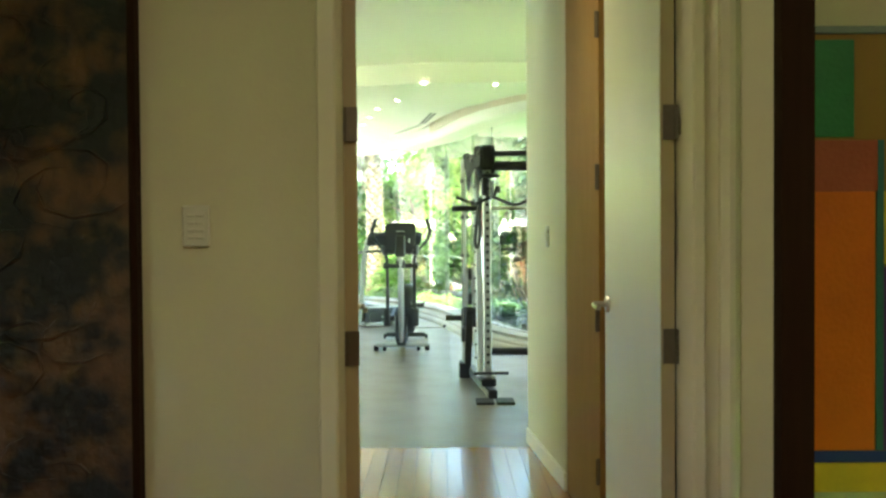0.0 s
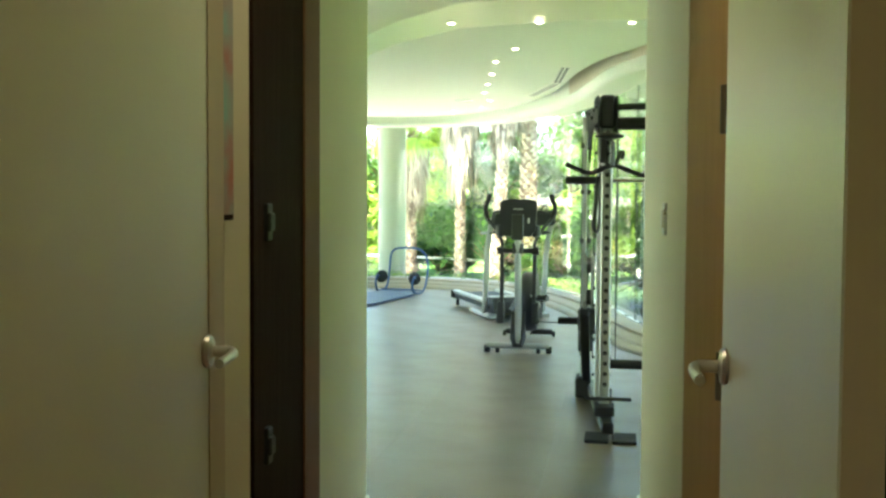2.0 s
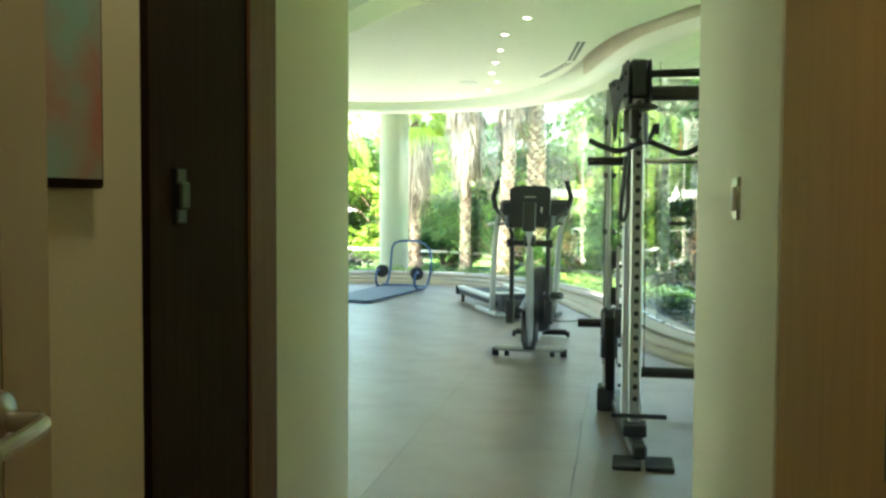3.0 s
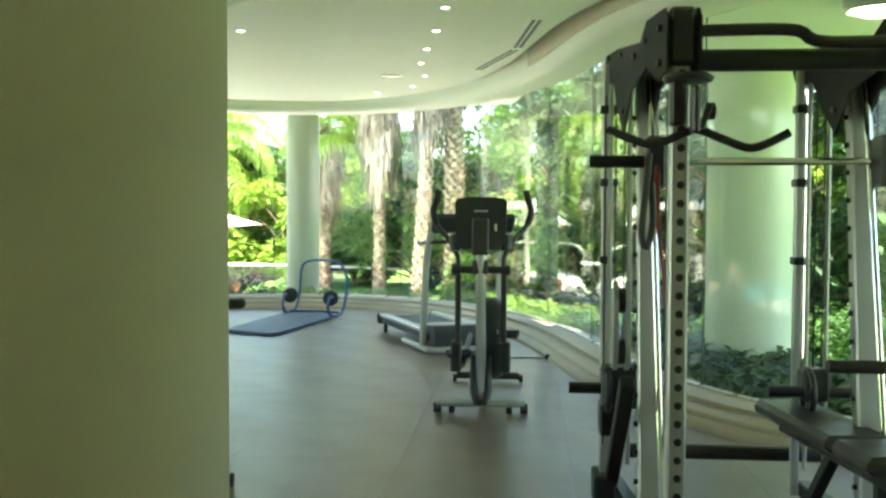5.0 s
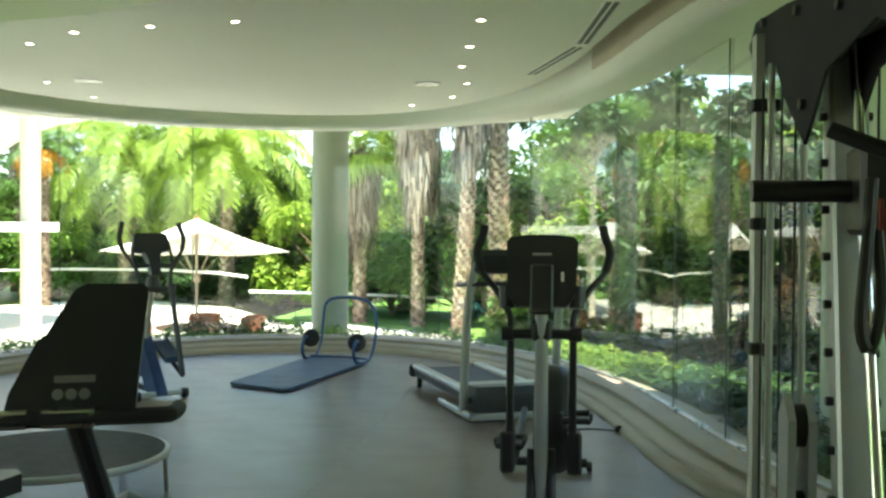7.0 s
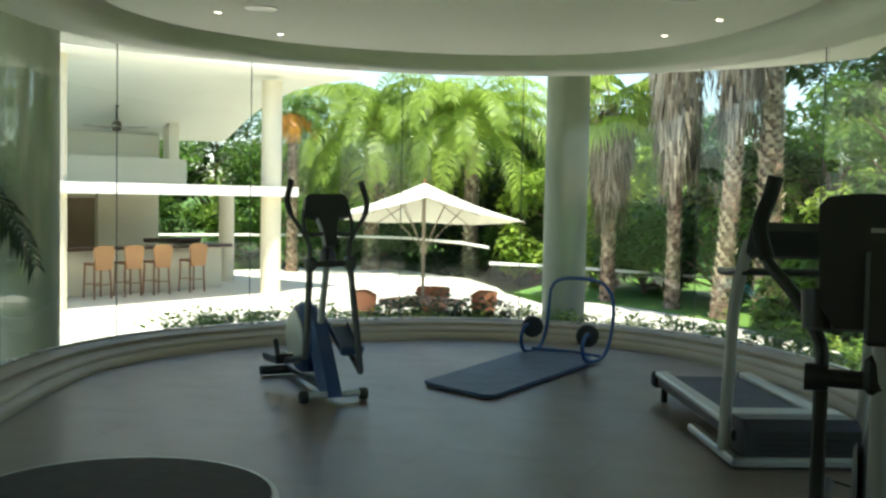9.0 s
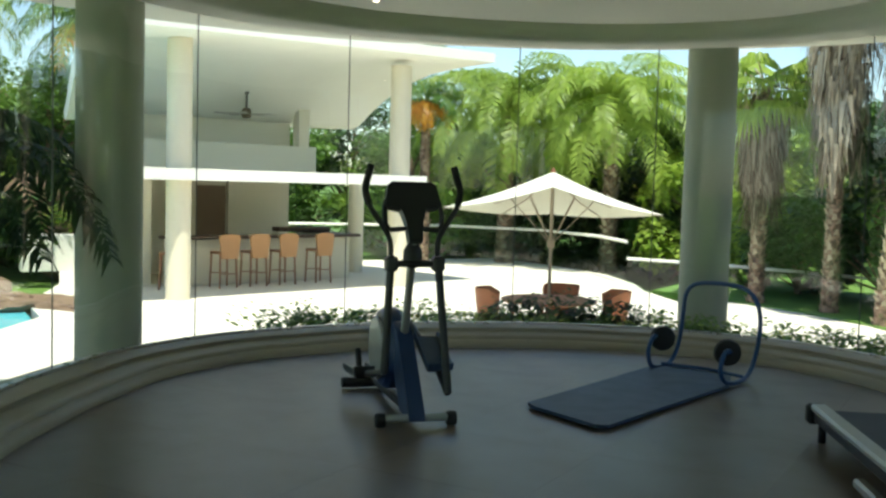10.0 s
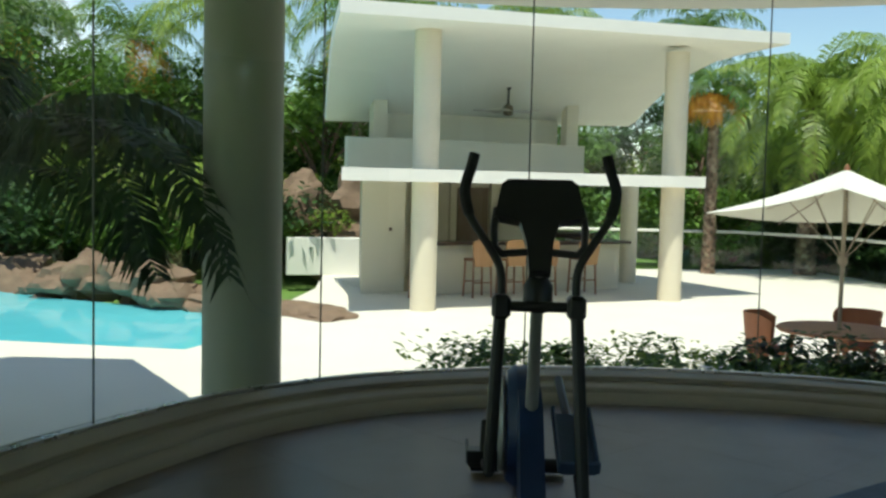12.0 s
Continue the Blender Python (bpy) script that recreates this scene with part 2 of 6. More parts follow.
# ---- shape helpers ----
class Shape:
    """Gathers vertices and faces; every call may take a matrix m."""

    def __init__(self):
        self.v, self.f = [], []

    def add(self, verts, faces, m=None):
        k = len(self.v)
        self.v += [tuple(m @ Vector(p)) if m else tuple(p) for p in verts]
        self.f += [tuple(i + k for i in f) for f in faces]
        return self

    def box(self, a, b, m=None, bevel=0.0):
        """From corner a to corner b, its edges cut by bevel."""
        lo, hi = [min(p, q) for p, q in zip(a, b)], [max(p, q) for p, q in zip(a, b)]
        if bevel <= 0:
            vs = [(x, y, z) for x in (lo[0], hi[0]) for y in (lo[1], hi[1]) for z in (lo[2], hi[2])]
            return self.add(vs, [(0, 1, 3, 2), (4, 6, 7, 5), (0, 4, 5, 1), (2, 3, 7, 6), (0, 2, 6, 4), (1, 5, 7, 3)], m)
        c = min(bevel, *[(h - l) * 0.49 for l, h in zip(lo, hi)])
        corners, vs = {}, []
        for sx in (0, 1):
            for sy in (0, 1):
                for sz in (0, 1):
                    s = (sx, sy, sz)
                    for axis in range(3):
                        p = []
                        for i in range(3):
                            edge = hi[i] if s[i] else lo[i]
                            p.append(edge if i == axis else edge + (-c if s[i] else c))
                        corners[s, axis] = len(vs)
                        vs.append(p)
        fs = []
        for axis in range(3):
            i, j = [k for k in range(3) if k != axis]
            for side in (0, 1):
                ring = []
                for a_, b_ in ((0, 0), (1, 0), (1, 1), (0, 1)):
                    s = [0, 0, 0]
                    s[axis], s[i], s[j] = side, a_, b_
                    ring.append(corners[tuple(s), axis])
                fs.append(tuple(ring))
            for a_ in (0, 1):
                for b_ in (0, 1):
                    s0, s1 = [0, 0, 0], [0, 0, 0]
                    s0[i] = s1[i] = a_
                    s0[j] = s1[j] = b_
                    s1[axis] = 1
                    s0, s1 = tuple(s0), tuple(s1)
                    fs.append((corners[s0, i], corners[s1, i], corners[s1, j], corners[s0, j]))
        for s in [(x, y, z) for x in (0, 1) for y in (0, 1) for z in (0, 1)]:
            fs.append((corners[s, 0], corners[s, 1], corners[s, 2]))
        return self.add(vs, fs, m)

    def tube(self, points, r, n=10, m=None, closed=False, flat=1.0):
        """A round bar along points; r a radius or one a point; flat squeezes it."""
        ps = [Vector(p) for p in points]
        count = len(ps)
        rs = r if isinstance(r, (list, tuple)) else [r] * count
        vs, fs = [], []
        side = None
        for i, p in enumerate(ps):
            a, b = (ps[i - 1], ps[(i + 1) % count]) if closed else (ps[max(i - 1, 0)], ps[min(i + 1, count - 1)])
            d = (b - a).normalized()
            if side is None:
                side = d.cross(Vector((0, 0, 1)) if abs(d.z) < 0.9 else Vector((0, 1, 0))).normalized()
            side = (side - d * side.dot(d)).normalized()
            up = side.cross(d)
            for k in range(n):
                t = 2 * math.pi * k / n
                vs.append(p + (side * math.cos(t) + up * math.sin(t) * flat) * rs[i])
        for i in range(count if closed else count - 1):
            j = (i + 1) % count
            for k in range(n):
                q = (k + 1) % n
                fs.append((i * n + k, i * n + q, j * n + q, j * n + k))
        if not closed:
            fs.append(tuple(range(n - 1, -1, -1)))
            fs.append(tuple((count - 1) * n + k for k in range(n)))
        return self.add(vs, fs, m)

    def prism(self, outline, a, b, axis="z", m=None):
        """A plane outline drawn out from a to b along the axis."""
        n = len(outline)
        put = {"z": lambda u, w, h: (u, w, h), "y": lambda u, w, h: (u, h, w), "x": lambda u, w, h: (h, u, w)}[axis]
        vs = [put(u, w, a) for u, w in outline] + [put(u, w, b) for u, w in outline]
        fs = [tuple(range(n))[::-1], tuple(range(n, 2 * n))] + [(i, (i + 1) % n, n + (i + 1) % n, n + i) for i in range(n)]
        return self.add(vs, fs, m)

    def lathe(self, profile, n=24, m=None):
        """Radius and height pairs, turned about z."""
        vs, fs = [], []
        for r, z in profile:
            vs += [(r * math.cos(2 * math.pi * k / n), r * math.sin(2 * math.pi * k / n), z) for k in range(n)]
        for i in range(len(profile) - 1):
            fs += [(i * n + k, i * n + (k + 1) % n, (i + 1) * n + (k + 1) % n, (i + 1) * n + k) for k in range(n)]
        fs.append(tuple(range(n - 1, -1, -1)))
        fs.append(tuple((len(profile) - 1) * n + k for k in range(n)))
        return self.add(vs, fs, m)

    def sweep(self, path, profile, closed=False):
        """A profile of (out, z) pairs carried along a plan path; out is to the right of the way."""
        nrm = normals(path)
        n = len(profile)
        vs, fs = [], []
        for (x, y), (nx, ny) in zip(path, nrm):
            vs += [(x + nx * o, y + ny * o, z) for o, z in profile]
        for i in range(len(path) - 1):
            fs += [(i * n + k, (i + 1) * n + k, (i + 1) * n + (k + 1) % n, i * n + (k + 1) % n) for k in range(n)]
        fs += [tuple(range(n)), tuple((len(path) - 1) * n + k for k in range(n))[::-1]]
        return self.add(vs, fs)


def normals(path):
    out = []
    for i in range(len(path)):
        a, b = path[max(i - 1, 0)], path[min(i + 1, len(path) - 1)]
        dx, dy = b[0] - a[0], b[1] - a[1]
        k = math.hypot(dx, dy) or 1
        out.append((dy / k, -dx / k))
    return out


def smooth_path(points, steps=6):
    """A soft curve through plan or space points."""
    ps = [Vector(p) for p in points]
    out = []
    for i in range(len(ps) - 1):
        p0, p1, p2, p3 = ps[max(i - 1, 0)], ps[i], ps[i + 1], ps[min(i + 2, len(ps) - 1)]
        for k in range(steps):
            t = k / steps
            out.append(0.5 * ((2 * p1) + (p2 - p0) * t + (2 * p0 - 5 * p1 + 4 * p2 - p3) * t * t + (3 * p1 - p0 - 3 * p2 + p3) * t ** 3))
    out.append(ps[-1])
    return out


def mesh_of(name, s, material, smooth=None):
    me = bpy.data.meshes.new(name)
    me.from_pydata([tuple(p) for p in s.v], [], s.f)
    bm = bmesh.new()
    bm.from_mesh(me)
    if len(s.f) < 60000:
        bmesh.ops.recalc_face_normals(bm, faces=bm.faces)
    bm.to_mesh(me)
    bm.free()
    me.materials.append(material)
    if smooth:
        me.shade_smooth()
        me.set_sharp_from_angle(angle=radians(smooth))
    return me


def part(name, s, material, parent=None, label="", at=None, smooth=35):
    ob = new(name, mesh_of(name, s, material, smooth))
    if parent:
        ob.parent = parent
    if at:
        ob.matrix_basis = at
    if label:
        ob["label"] = label
    return ob


def built(name, s, material, label="", smooth=35, category=""):
    """A piece of the setting."""
    return tagged(part(name, s, material, None, label, None, smooth), category=category, kind="structure")


def thing(name, at, label, category, group=""):
    ob = new(name)
    ob.empty_display_size = 0.1
    ob.matrix_basis = at
    return tagged(ob, label, category, group)


# ---- plan of the glass wall ----
GLASS_PLAN = [(-3.5, 11.0), (-4.5, 11.55), (-5.3, 12.4), (-5.81, 13.32), (-6.06, 13.93), (-6.25, 14.53), (-6.3, 15.1), (-6.25, 15.65), (-6.06, 16.18), (-5.74, 16.8),
              (-5.13, 17.47), (-4.3, 18.05), (-3.3, 18.35), (-2.4, 18.3), (-1.6, 17.9), (-0.95, 17.25), (-0.4, 16.4), (0.0, 15.45), (0.28, 14.5),
              (0.48, 13.5), (0.66, 12.6), (0.9, 11.8), (1.3, 11.0), (1.9, 10.35), (2.8, 9.9), (4.2, 9.7)]
glass_line = [(p.x, p.y) for p in smooth_path([(x, y, 0) for x, y in GLASS_PLAN], 6)]
# travelling clockwise from the south-west, the inside lies on the right


def offset(path, d):
    return [(x + nx * d, y + ny * d) for (x, y), (nx, ny) in zip(path, normals(path))]


# ---- gym shell ----
inner_face = offset(glass_line, 0.5)
floor_poly = offset(glass_line, 0.3) + [(4.2, 5.35), (-3.5, 5.35)]
s = Shape().prism(floor_poly[::-1], -0.25, -0.012)
built("floor", s, SOIL, "dark slab under the gym floor", None)

s = Shape().sweep(glass_line, [(-0.3, -1.1), (-0.3, 0.08), (-0.06, 0.1), (-0.06, 0.15), (0.2, 0.15), (0.215, 0.142), (0.215, 0.115), (0.235, 0.105), (0.33, 0.1), (0.35, 0.088), (0.355, 0.065), (0.395, 0.05), (0.42, 0.02), (0.42, -0.012), (0.42, -0.2)])
built("trim", s, SILL, "low curved stone sill below the glass wall", 50)
s = Shape().sweep(glass_line, [(-0.015, 0.15), (-0.015, 0.168), (0.03, 0.168), (0.03, 0.15)])
built("trim", s, STEEL, "slim metal channel holding the glass", 50)

# glass panes between the joints
joint_at = []
for jx, jy in ((-3.9, 11.2), (-5.0, 12.05), (-6.02, 13.85), (-6.28, 15.35), (-5.8, 16.7), (-4.75, 17.75), (-3.55, 18.28), (-1.9, 18.07), (-0.75, 17.0), (0.05, 15.3), (0.4, 13.9), (0.62, 12.75), (1.0, 11.55), (2.0, 10.3), (3.0, 9.85)):
    joint_at.append(min(range(len(glass_line)), key=lambda i: (glass_line[i][0] - jx) ** 2 + (glass_line[i][1] - jy) ** 2))
ends = [0] + sorted(set(joint_at)) + [len(glass_line) - 1]
window = tagged(new("window_1"), "tall frameless curved glass wall of the gym", kind="structure")
for a, b in zip(ends, ends[1:]):
    if b - a < 2:
        continue
    s = Shape().sweep(glass_line[a:b + 1], [(0, 0.166), (0, GLASS_TOP + 0.05)])
    s.f = s.f[:-2][::2]
    pane = part("pane", s, GLASS, window, smooth=60)
    pane.visible_shadow = False
for i in ends[1:-1]:
    x, y = glass_line[i]
    nx, ny = normals(glass_line)[i]
    part("glass_joint", Shape().tube([(x + nx * 0.01, y + ny * 0.01, 0.166), (x + nx * 0.01, y + ny * 0.01, GLASS_TOP)], 0.005, 6), JOINT, window)

# ceilings: upper slab, lowered plate, curved outer soffit
s = Shape().prism(([(x, y) for x, y in offset(glass_line, -2.4) if y > 12 and x < -0.3] + [(x, y) for x, y in offset(glass_line, -0.3) if x > -0.5 and y < 15.4] + [(4.2, 4.3), (-3.5, 4.3)])[::-1], CEIL, CEIL + 0.35)
built("ceiling", s, CEILING, "upper gym ceiling and roof slab", None)
s = Shape().prism([(-6.5, 5.0), (-6.5, 12.5), (-8.5, 15.2), (-9.9, 15.9), (-12.2, 16.4), (-13.2, 15.3), (-13.2, 5.0)][::-1], 3.25, 3.6)
built("roof", s, STUCCO, "roof wing over the pool terrace", None)
ring = [(0.0, CEIL), (0.0, GLASS_TOP), (0.02, GLASS_TOP - 0.0), (0.3, GLASS_TOP), (0.36, GLASS_TOP + 0.012), (0.4, GLASS_TOP + 0.05), (0.42, GLASS_TOP + 0.1), (0.42, CEIL)]
built("ceiling", Shape().sweep(glass_line, ring), CEILING, "curved plaster soffit along the glass", 50)
# added strip: the floor's brown bounce light in the slot, given as a colour
COVE_TINT = shader("cove_bounce_tint", (0.64, 0.54, 0.43), 0.5, vary=0.06)
built("trim", Shape().sweep([p for p in glass_line if p[1] < 14.8 and p[0] > -1], [(0.421, 2.722), (0.421, CEIL), (0.435, CEIL), (0.435, 2.722)]), COVE_TINT, "added strip in the ceiling slot, tinted like light bounced off the floor", 50)
plate_far = [(x, y) for x, y in offset(glass_line, 0.64)]
lo = min(range(len(plate_far)), key=lambda i: abs(plate_far[i][1] - 12.4) + (10 if plate_far[i][0] > -3 else 0))
hi = min(range(len(plate_far)), key=lambda i: abs(plate_far[i][1] - 11.6) + (10 if plate_far[i][0] < -3 else 0))
plate = plate_far[lo:hi + 1] + [(0.75, 10.6), (1.3, 10.0), (1.5, 9.7), (0.7, 9.62), (0.0, 9.6), (-0.8, 9.8), (-1.45, 10.5), (-2.0, 11.35), (-2.66, 11.95), (-3.3, 12.25), (-3.95, 12.4)]
s = Shape().prism(plate[::-1], PLATE, PLATE + 0.2)
built("ceiling", s, CEILING, "lowered curved ceiling plate with downlights", 40)

# walls
def wall(name, a, b, label="", material=WALL):
    return built(name, Shape().box(a, b), material, label, None)


wall("wall_south", (-3.65, 6.12, -0.25), (-0.76, 6.27, CEIL), "cream wall beside the gym entrance")
wall("wall_south", (0.66, 6.35, -0.25), (4.35, 6.5, CEIL), "cream wall beside the gym entrance")
# side walls out of view; their openings are added to let more daylight in
for name, xa in (("wall_west", -3.65), ("wall_east", 4.2)):
    s = Shape().box((xa, 6.27, -0.25), (xa + 0.15, 6.9, CEIL)).box((xa, 9.0, -0.25), (xa + 0.15, 11.0 if xa < 0 else 9.75, CEIL)).box((xa, 6.9, -0.25), (xa + 0.15, 9.0, 0.15)).box((xa, 6.9, 2.7), (xa + 0.15, 9.0, CEIL))
    built(name, s, WALL, "unseen cream gym wall with a wide opening added for daylight", None)
# entrance passage
s = Shape().prism([(-0.76, 4.42), (-0.627, 4.42), (-0.61, 5.32), (-0.655, 6.27), (-0.76, 6.27)], 0, CEIL)
built("wall_west", s, WALL, "cream side wall of the passage", None)
s = Shape().prism([(0.72, 4.35), (0.72, 5.3), (0.64, 5.3), (0.54, 6.5), (0.66, 6.5), (0.86, 6.5), (0.86, 4.35)][::-1], 0, CEIL)
built("wall_east", s, WALL, "cream side wall of the passage", None)
s = Shape().prism([(0.64, 5.3), (0.54, 6.5), (0.526, 6.5), (0.626, 5.286), (0.66, 5.286), (0.66, 5.3)], 0, 0.09)
built("baseboard", s, TRIM, "white baseboard in the passage", None)
s = Shape().prism([(-0.61, 5.33), (-0.655, 6.27), (-0.641, 6.27), (-0.596, 5.316)], 0, 0.09)
built("baseboard", s, TRIM, "white baseboard in the passage", None)
wall("ceiling", (-1.0, 2.9, 2.79), (1.0, 6.35, 2.9), "passage ceiling", CEILING)
# wall with the door openings, seen from the hall
wall("wall_north", (-3.0, 2.75, 0), (-0.31, 2.9, 2.79), "cream hall wall", WALL)
wall("wall_north", (0.71, 2.62, 0), (0.9, 2.9, 2.79), "cream hall wall", WALL)
s = Shape()
s.box((-0.335, 2.7, 0), (-0.284, 2.92, 2.79), bevel=0.006)
built("trim", s, TRIM, "painted door casing")
s = Shape().box((0.676, 2.74, 0), (0.71, 2.95, 2.79), bevel=0.006)
built("trim", s, TRIM, "painted door casing")
s = Shape().box((0.715, 2.58, 0), (0.76, 2.62, 2.79), bevel=0.015)
built("trim", s, TRIM, "painted door casing")
wall("wall_west", (-0.76, 2.95, 0), (-0.5, 4.42, 2.79), "cream passage wall")
wall("wall_east", (0.86, 2.9, 0), (0.96, 4.35, 2.79), "cream passage wall")
# hall around the start
wall("floor", (-3.0, -4.0, -0.25), (4.0, 2.75, -0.001), "hall floor", WOOD_FLOOR)
wall("floor", (-0.9, 2.75, -0.25), (1.1, 6.36, -0.014), "slab under the passage floor", SOIL)
wall("ceiling", (-3.0, -4.0, 2.79), (4.0, 2.9, 2.9), "hall ceiling", CEILING)
wall("ceiling", (0.96, 2.9, 2.79), (4.15, 3.5, 2.9), "alcove ceiling", CEILING)
# west hall wall, out of view, with an opening added as a daylight source
s = Shape().box((-3.15, -4.0, 0), (-3.0, -2.6, 2.9)).box((-3.15, -1.5, 0), (-3.0, 2.9, 2.9)).box((-3.15, -2.6, 0), (-3.0, -1.5, 0.9)).box((-3.15, -2.6, 1.8), (-3.0, -1.5, 2.9))
built("wall_west", s, WALL, "unseen hall wall with an opening added to let daylight in", None)
wall("wall_east", (4.0, -4.0, 0), (4.15, 3.5, 2.9), "hall wall")
wall("wall_north", (0.96, 3.4, 0), (4.0, 3.5, 2.79), "cream alcove wall")
wall("wall_south", (-3.0, -4.1, 0), (4.0, -4.0, 2.79), "hall wall")
wall("wall_east", (0.815, 2.44, 0), (0.895, 2.5, 2.79), "dark wooden post", DARK_WOOD)

# ---- grounds ----
wall("ground", (-600, -600, -1.6), (600, 600, -1.35), "ground", GRASS)

# ---- passage: doors, fittings ----
def lever_set(parent, x, z, y_out, side):
    """Round rose and bent lever on a door face; side: +1 lever towards +x."""
    s = Shape().lathe([(0.031, 0), (0.033, 0.004), (0.03, 0.011), (0.016, 0.013), (0.011, 0.016), (0.011, 0.05)], 24, Matrix.Translation((x, y_out, z)) @ Matrix.Rotation(radians(90), 4, "X"))
    part("lever_rose", s, STEEL, parent, "round satin steel rose")
    pts = [(x, y_out - 0.045, z), (x + side * 0.012, y_out - 0.056, z), (x + side * 0.05, y_out - 0.06, z - 0.002), (x + side * 0.115, y_out - 0.056, z - 0.006)]
    part("lever", Shape().tube(smooth_path(pts, 4), 0.0095, 10), STEEL, parent, "bent satin steel lever")


def hinge(parent, x, y, z, flip=1):
    s = Shape().box((x, y - 0.002, z - 0.057), (x + flip * 0.04, y + 0.001, z + 0.057), bevel=0.001)
    for k in range(5):
        s.tube([(x, y - 0.006, z - 0.057 + k * 0.0228 + 0.001), (x, y - 0.006, z - 0.057 + (k + 1) * 0.0228 - 0.001)], 0.0075, 8)
    for a, b in ((0.014, -0.04), (0.028, -0.02), (0.014, 0.02), (0.028, 0.04)):
        s.tube([(x + flip * a, y - 0.001, z + b), (x + flip * a, y - 0.0035, z + b)], 0.004, 8)
    part("hinge", s, HINGE, parent, "brushed nickel butt hinge")


# beige of the real leaf edges, reused for a painted band of shading
EDGE_AND_SHADING = shader("beige_edge_and_shading", (0.5, 0.41, 0.26), 0.5, vary=0.05, scale=4, stretch=(4, 4, 0.5))


def white_door(name, hinge_at, free_at, side, zs):
    """A flush leaf between two plan points; side: the way the lever points in local x."""
    a, b = Vector((*hinge_at, 0)), Vector((*free_at, 0))
    width = (b - a).length
    at = Matrix.Translation(a) @ Matrix.Rotation(math.atan2(b.y - a.y, b.x - a.x), 4, "Z")
    d = tagged(new(name), "white painted flush door standing open", kind="structure")
    d.matrix_basis = at
    inner = -1 if side > 0 else 1
    y0, y1 = (0, 0.042) if side > 0 else (-0.042, 0)
    part("leaf", Shape().box((0, y0, 0.01), (width, y1, 2.77), bevel=0.002), DOOR_WHITE, d)
    part("door_edge", Shape().box((-0.003, y0 + 0.002, 0.012), (0.0, y1 - 0.002, 2.768)), EDGE_AND_SHADING, d, "beige edge of the leaf")
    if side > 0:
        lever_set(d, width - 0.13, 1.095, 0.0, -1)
        # soft shading past the lever, put on the face as a beige band
        part("stile", Shape().box((width - 0.115, -0.0025, 0.012), (width - 0.001, -0.0005, 2.768)), EDGE_AND_SHADING, d, "beige band standing for soft shading along the closing edge")
    else:
        m = Matrix.Diagonal((1, -1, 1, 1))
        s = Shape().lathe([(0.031, 0), (0.033, 0.004), (0.03, 0.011), (0.016, 0.013), (0.011, 0.016), (0.011, 0.05)], 24, m @ Matrix.Translation((width - 0.075, 0, 1.1)) @ Matrix.Rotation(radians(90), 4, "X"))
        part("lever_rose", s, STEEL, d, "round satin steel rose")
        x, z = width - 0.075, 1.1
        pts = [(x, 0.045, z), (x - 0.012, 0.056, z), (x - 0.05, 0.06, z - 0.002), (x - 0.115, 0.056, z - 0.006)]
        part("lever", Shape().tube(smooth_path(pts, 4), 0.0095, 10), STEEL, d, "bent satin steel lever")
    return d


# right leaf: hinged on the right jamb, its face towards the passage
door_r = white_door("door_1", (0.628, 2.93), (0.616, 3.86), -1, None)
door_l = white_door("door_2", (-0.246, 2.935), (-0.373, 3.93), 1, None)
# dark rebates and the hinge leaves that look towards the hall
for x_, f_ in ((0.679, 1), (-0.287, -1)):
    built("trim", Shape().box((x_, 2.952, 0), (x_ + f_ * 0.025, 2.99, 2.79), bevel=0.002), DARK_WOOD, "dark rebate of the door jamb")
for x_, f_, zs in ((0.674, -1, (1.045, 1.69, 2.4)), (-0.283, 1, (1.045, 1.69, 2.4))):
    for z in zs:
        s = Shape().box((x_ - f_ * 0.004, 2.915, z - 0.05), (x_ + f_ * 0.04, 2.923, z + 0.05), bevel=0.001)
        for k in range(5):
            s.tube([(x_, 2.912, z - 0.05 + k * 0.02 + 0.001), (x_, 2.912, z - 0.05 + (k + 1) * 0.02 - 0.001)], 0.0075, 8)
        for a_, b_ in ((0.014, -0.036), (0.028, -0.018), (0.014, 0.018), (0.028, 0.036)):
            s.tube([(x_ + f_ * a_, 2.916, z + b_), (x_ + f_ * a_, 2.9125, z + b_)], 0.0035, 8)
        part("hinge", s, HINGE, door_r if f_ < 0 else door_l, "brushed nickel butt hinge", (door_r if f_ < 0 else door_l).matrix_basis.inverted())
s = Shape().tube([(0.682, 2.9, 1.68), (0.692, 2.88, 1.79)], 0.011, 8).box((0.672, 2.88, 1.65), (0.7, 2.905, 1.7), bevel=0.004)
part("door_stop", s, HINGE, door_r, "small metal hinge stop", door_r.matrix_basis.inverted())

# inner pair of wooden leaves
d3 = tagged(new("door_3"), "tan wood door folded back against the passage wall", kind="structure")
s = Shape().prism([(0.672, 4.36), (0.712, 4.37), (0.68, 5.27), (0.64, 5.26)][::-1], 0.01, 2.77)
part("leaf", s, TAN_WOOD, d3)
for z in (0.33, 0.99, 1.6, 2.25):
    s = Shape().box((0.655, 4.35, z - 0.055), (0.672, 4.357, z + 0.055), bevel=0.001).tube([(0.66, 4.345, z - 0.055), (0.66, 4.345, z + 0.055)], 0.009, 8)
    part("hinge", s, HINGE, d3, "nickel hinge on the wooden door")
EDGE_WOOD = shader("edge_veneer", (0.19, 0.075, 0.028), 0.7, vary=0.2, scale=5, fine=60, stretch=(8, 8, 0.5), bump=0.1)
d4 = tagged(new("door_4"), "dark brown wood door folded back against the passage wall", kind="structure")
s = Shape().prism([(-0.525, 4.45), (-0.5, 4.45), (-0.598, 5.33), (-0.625, 5.33)], 0.01, 2.77)
part("leaf", s, DARK_WOOD, d4)
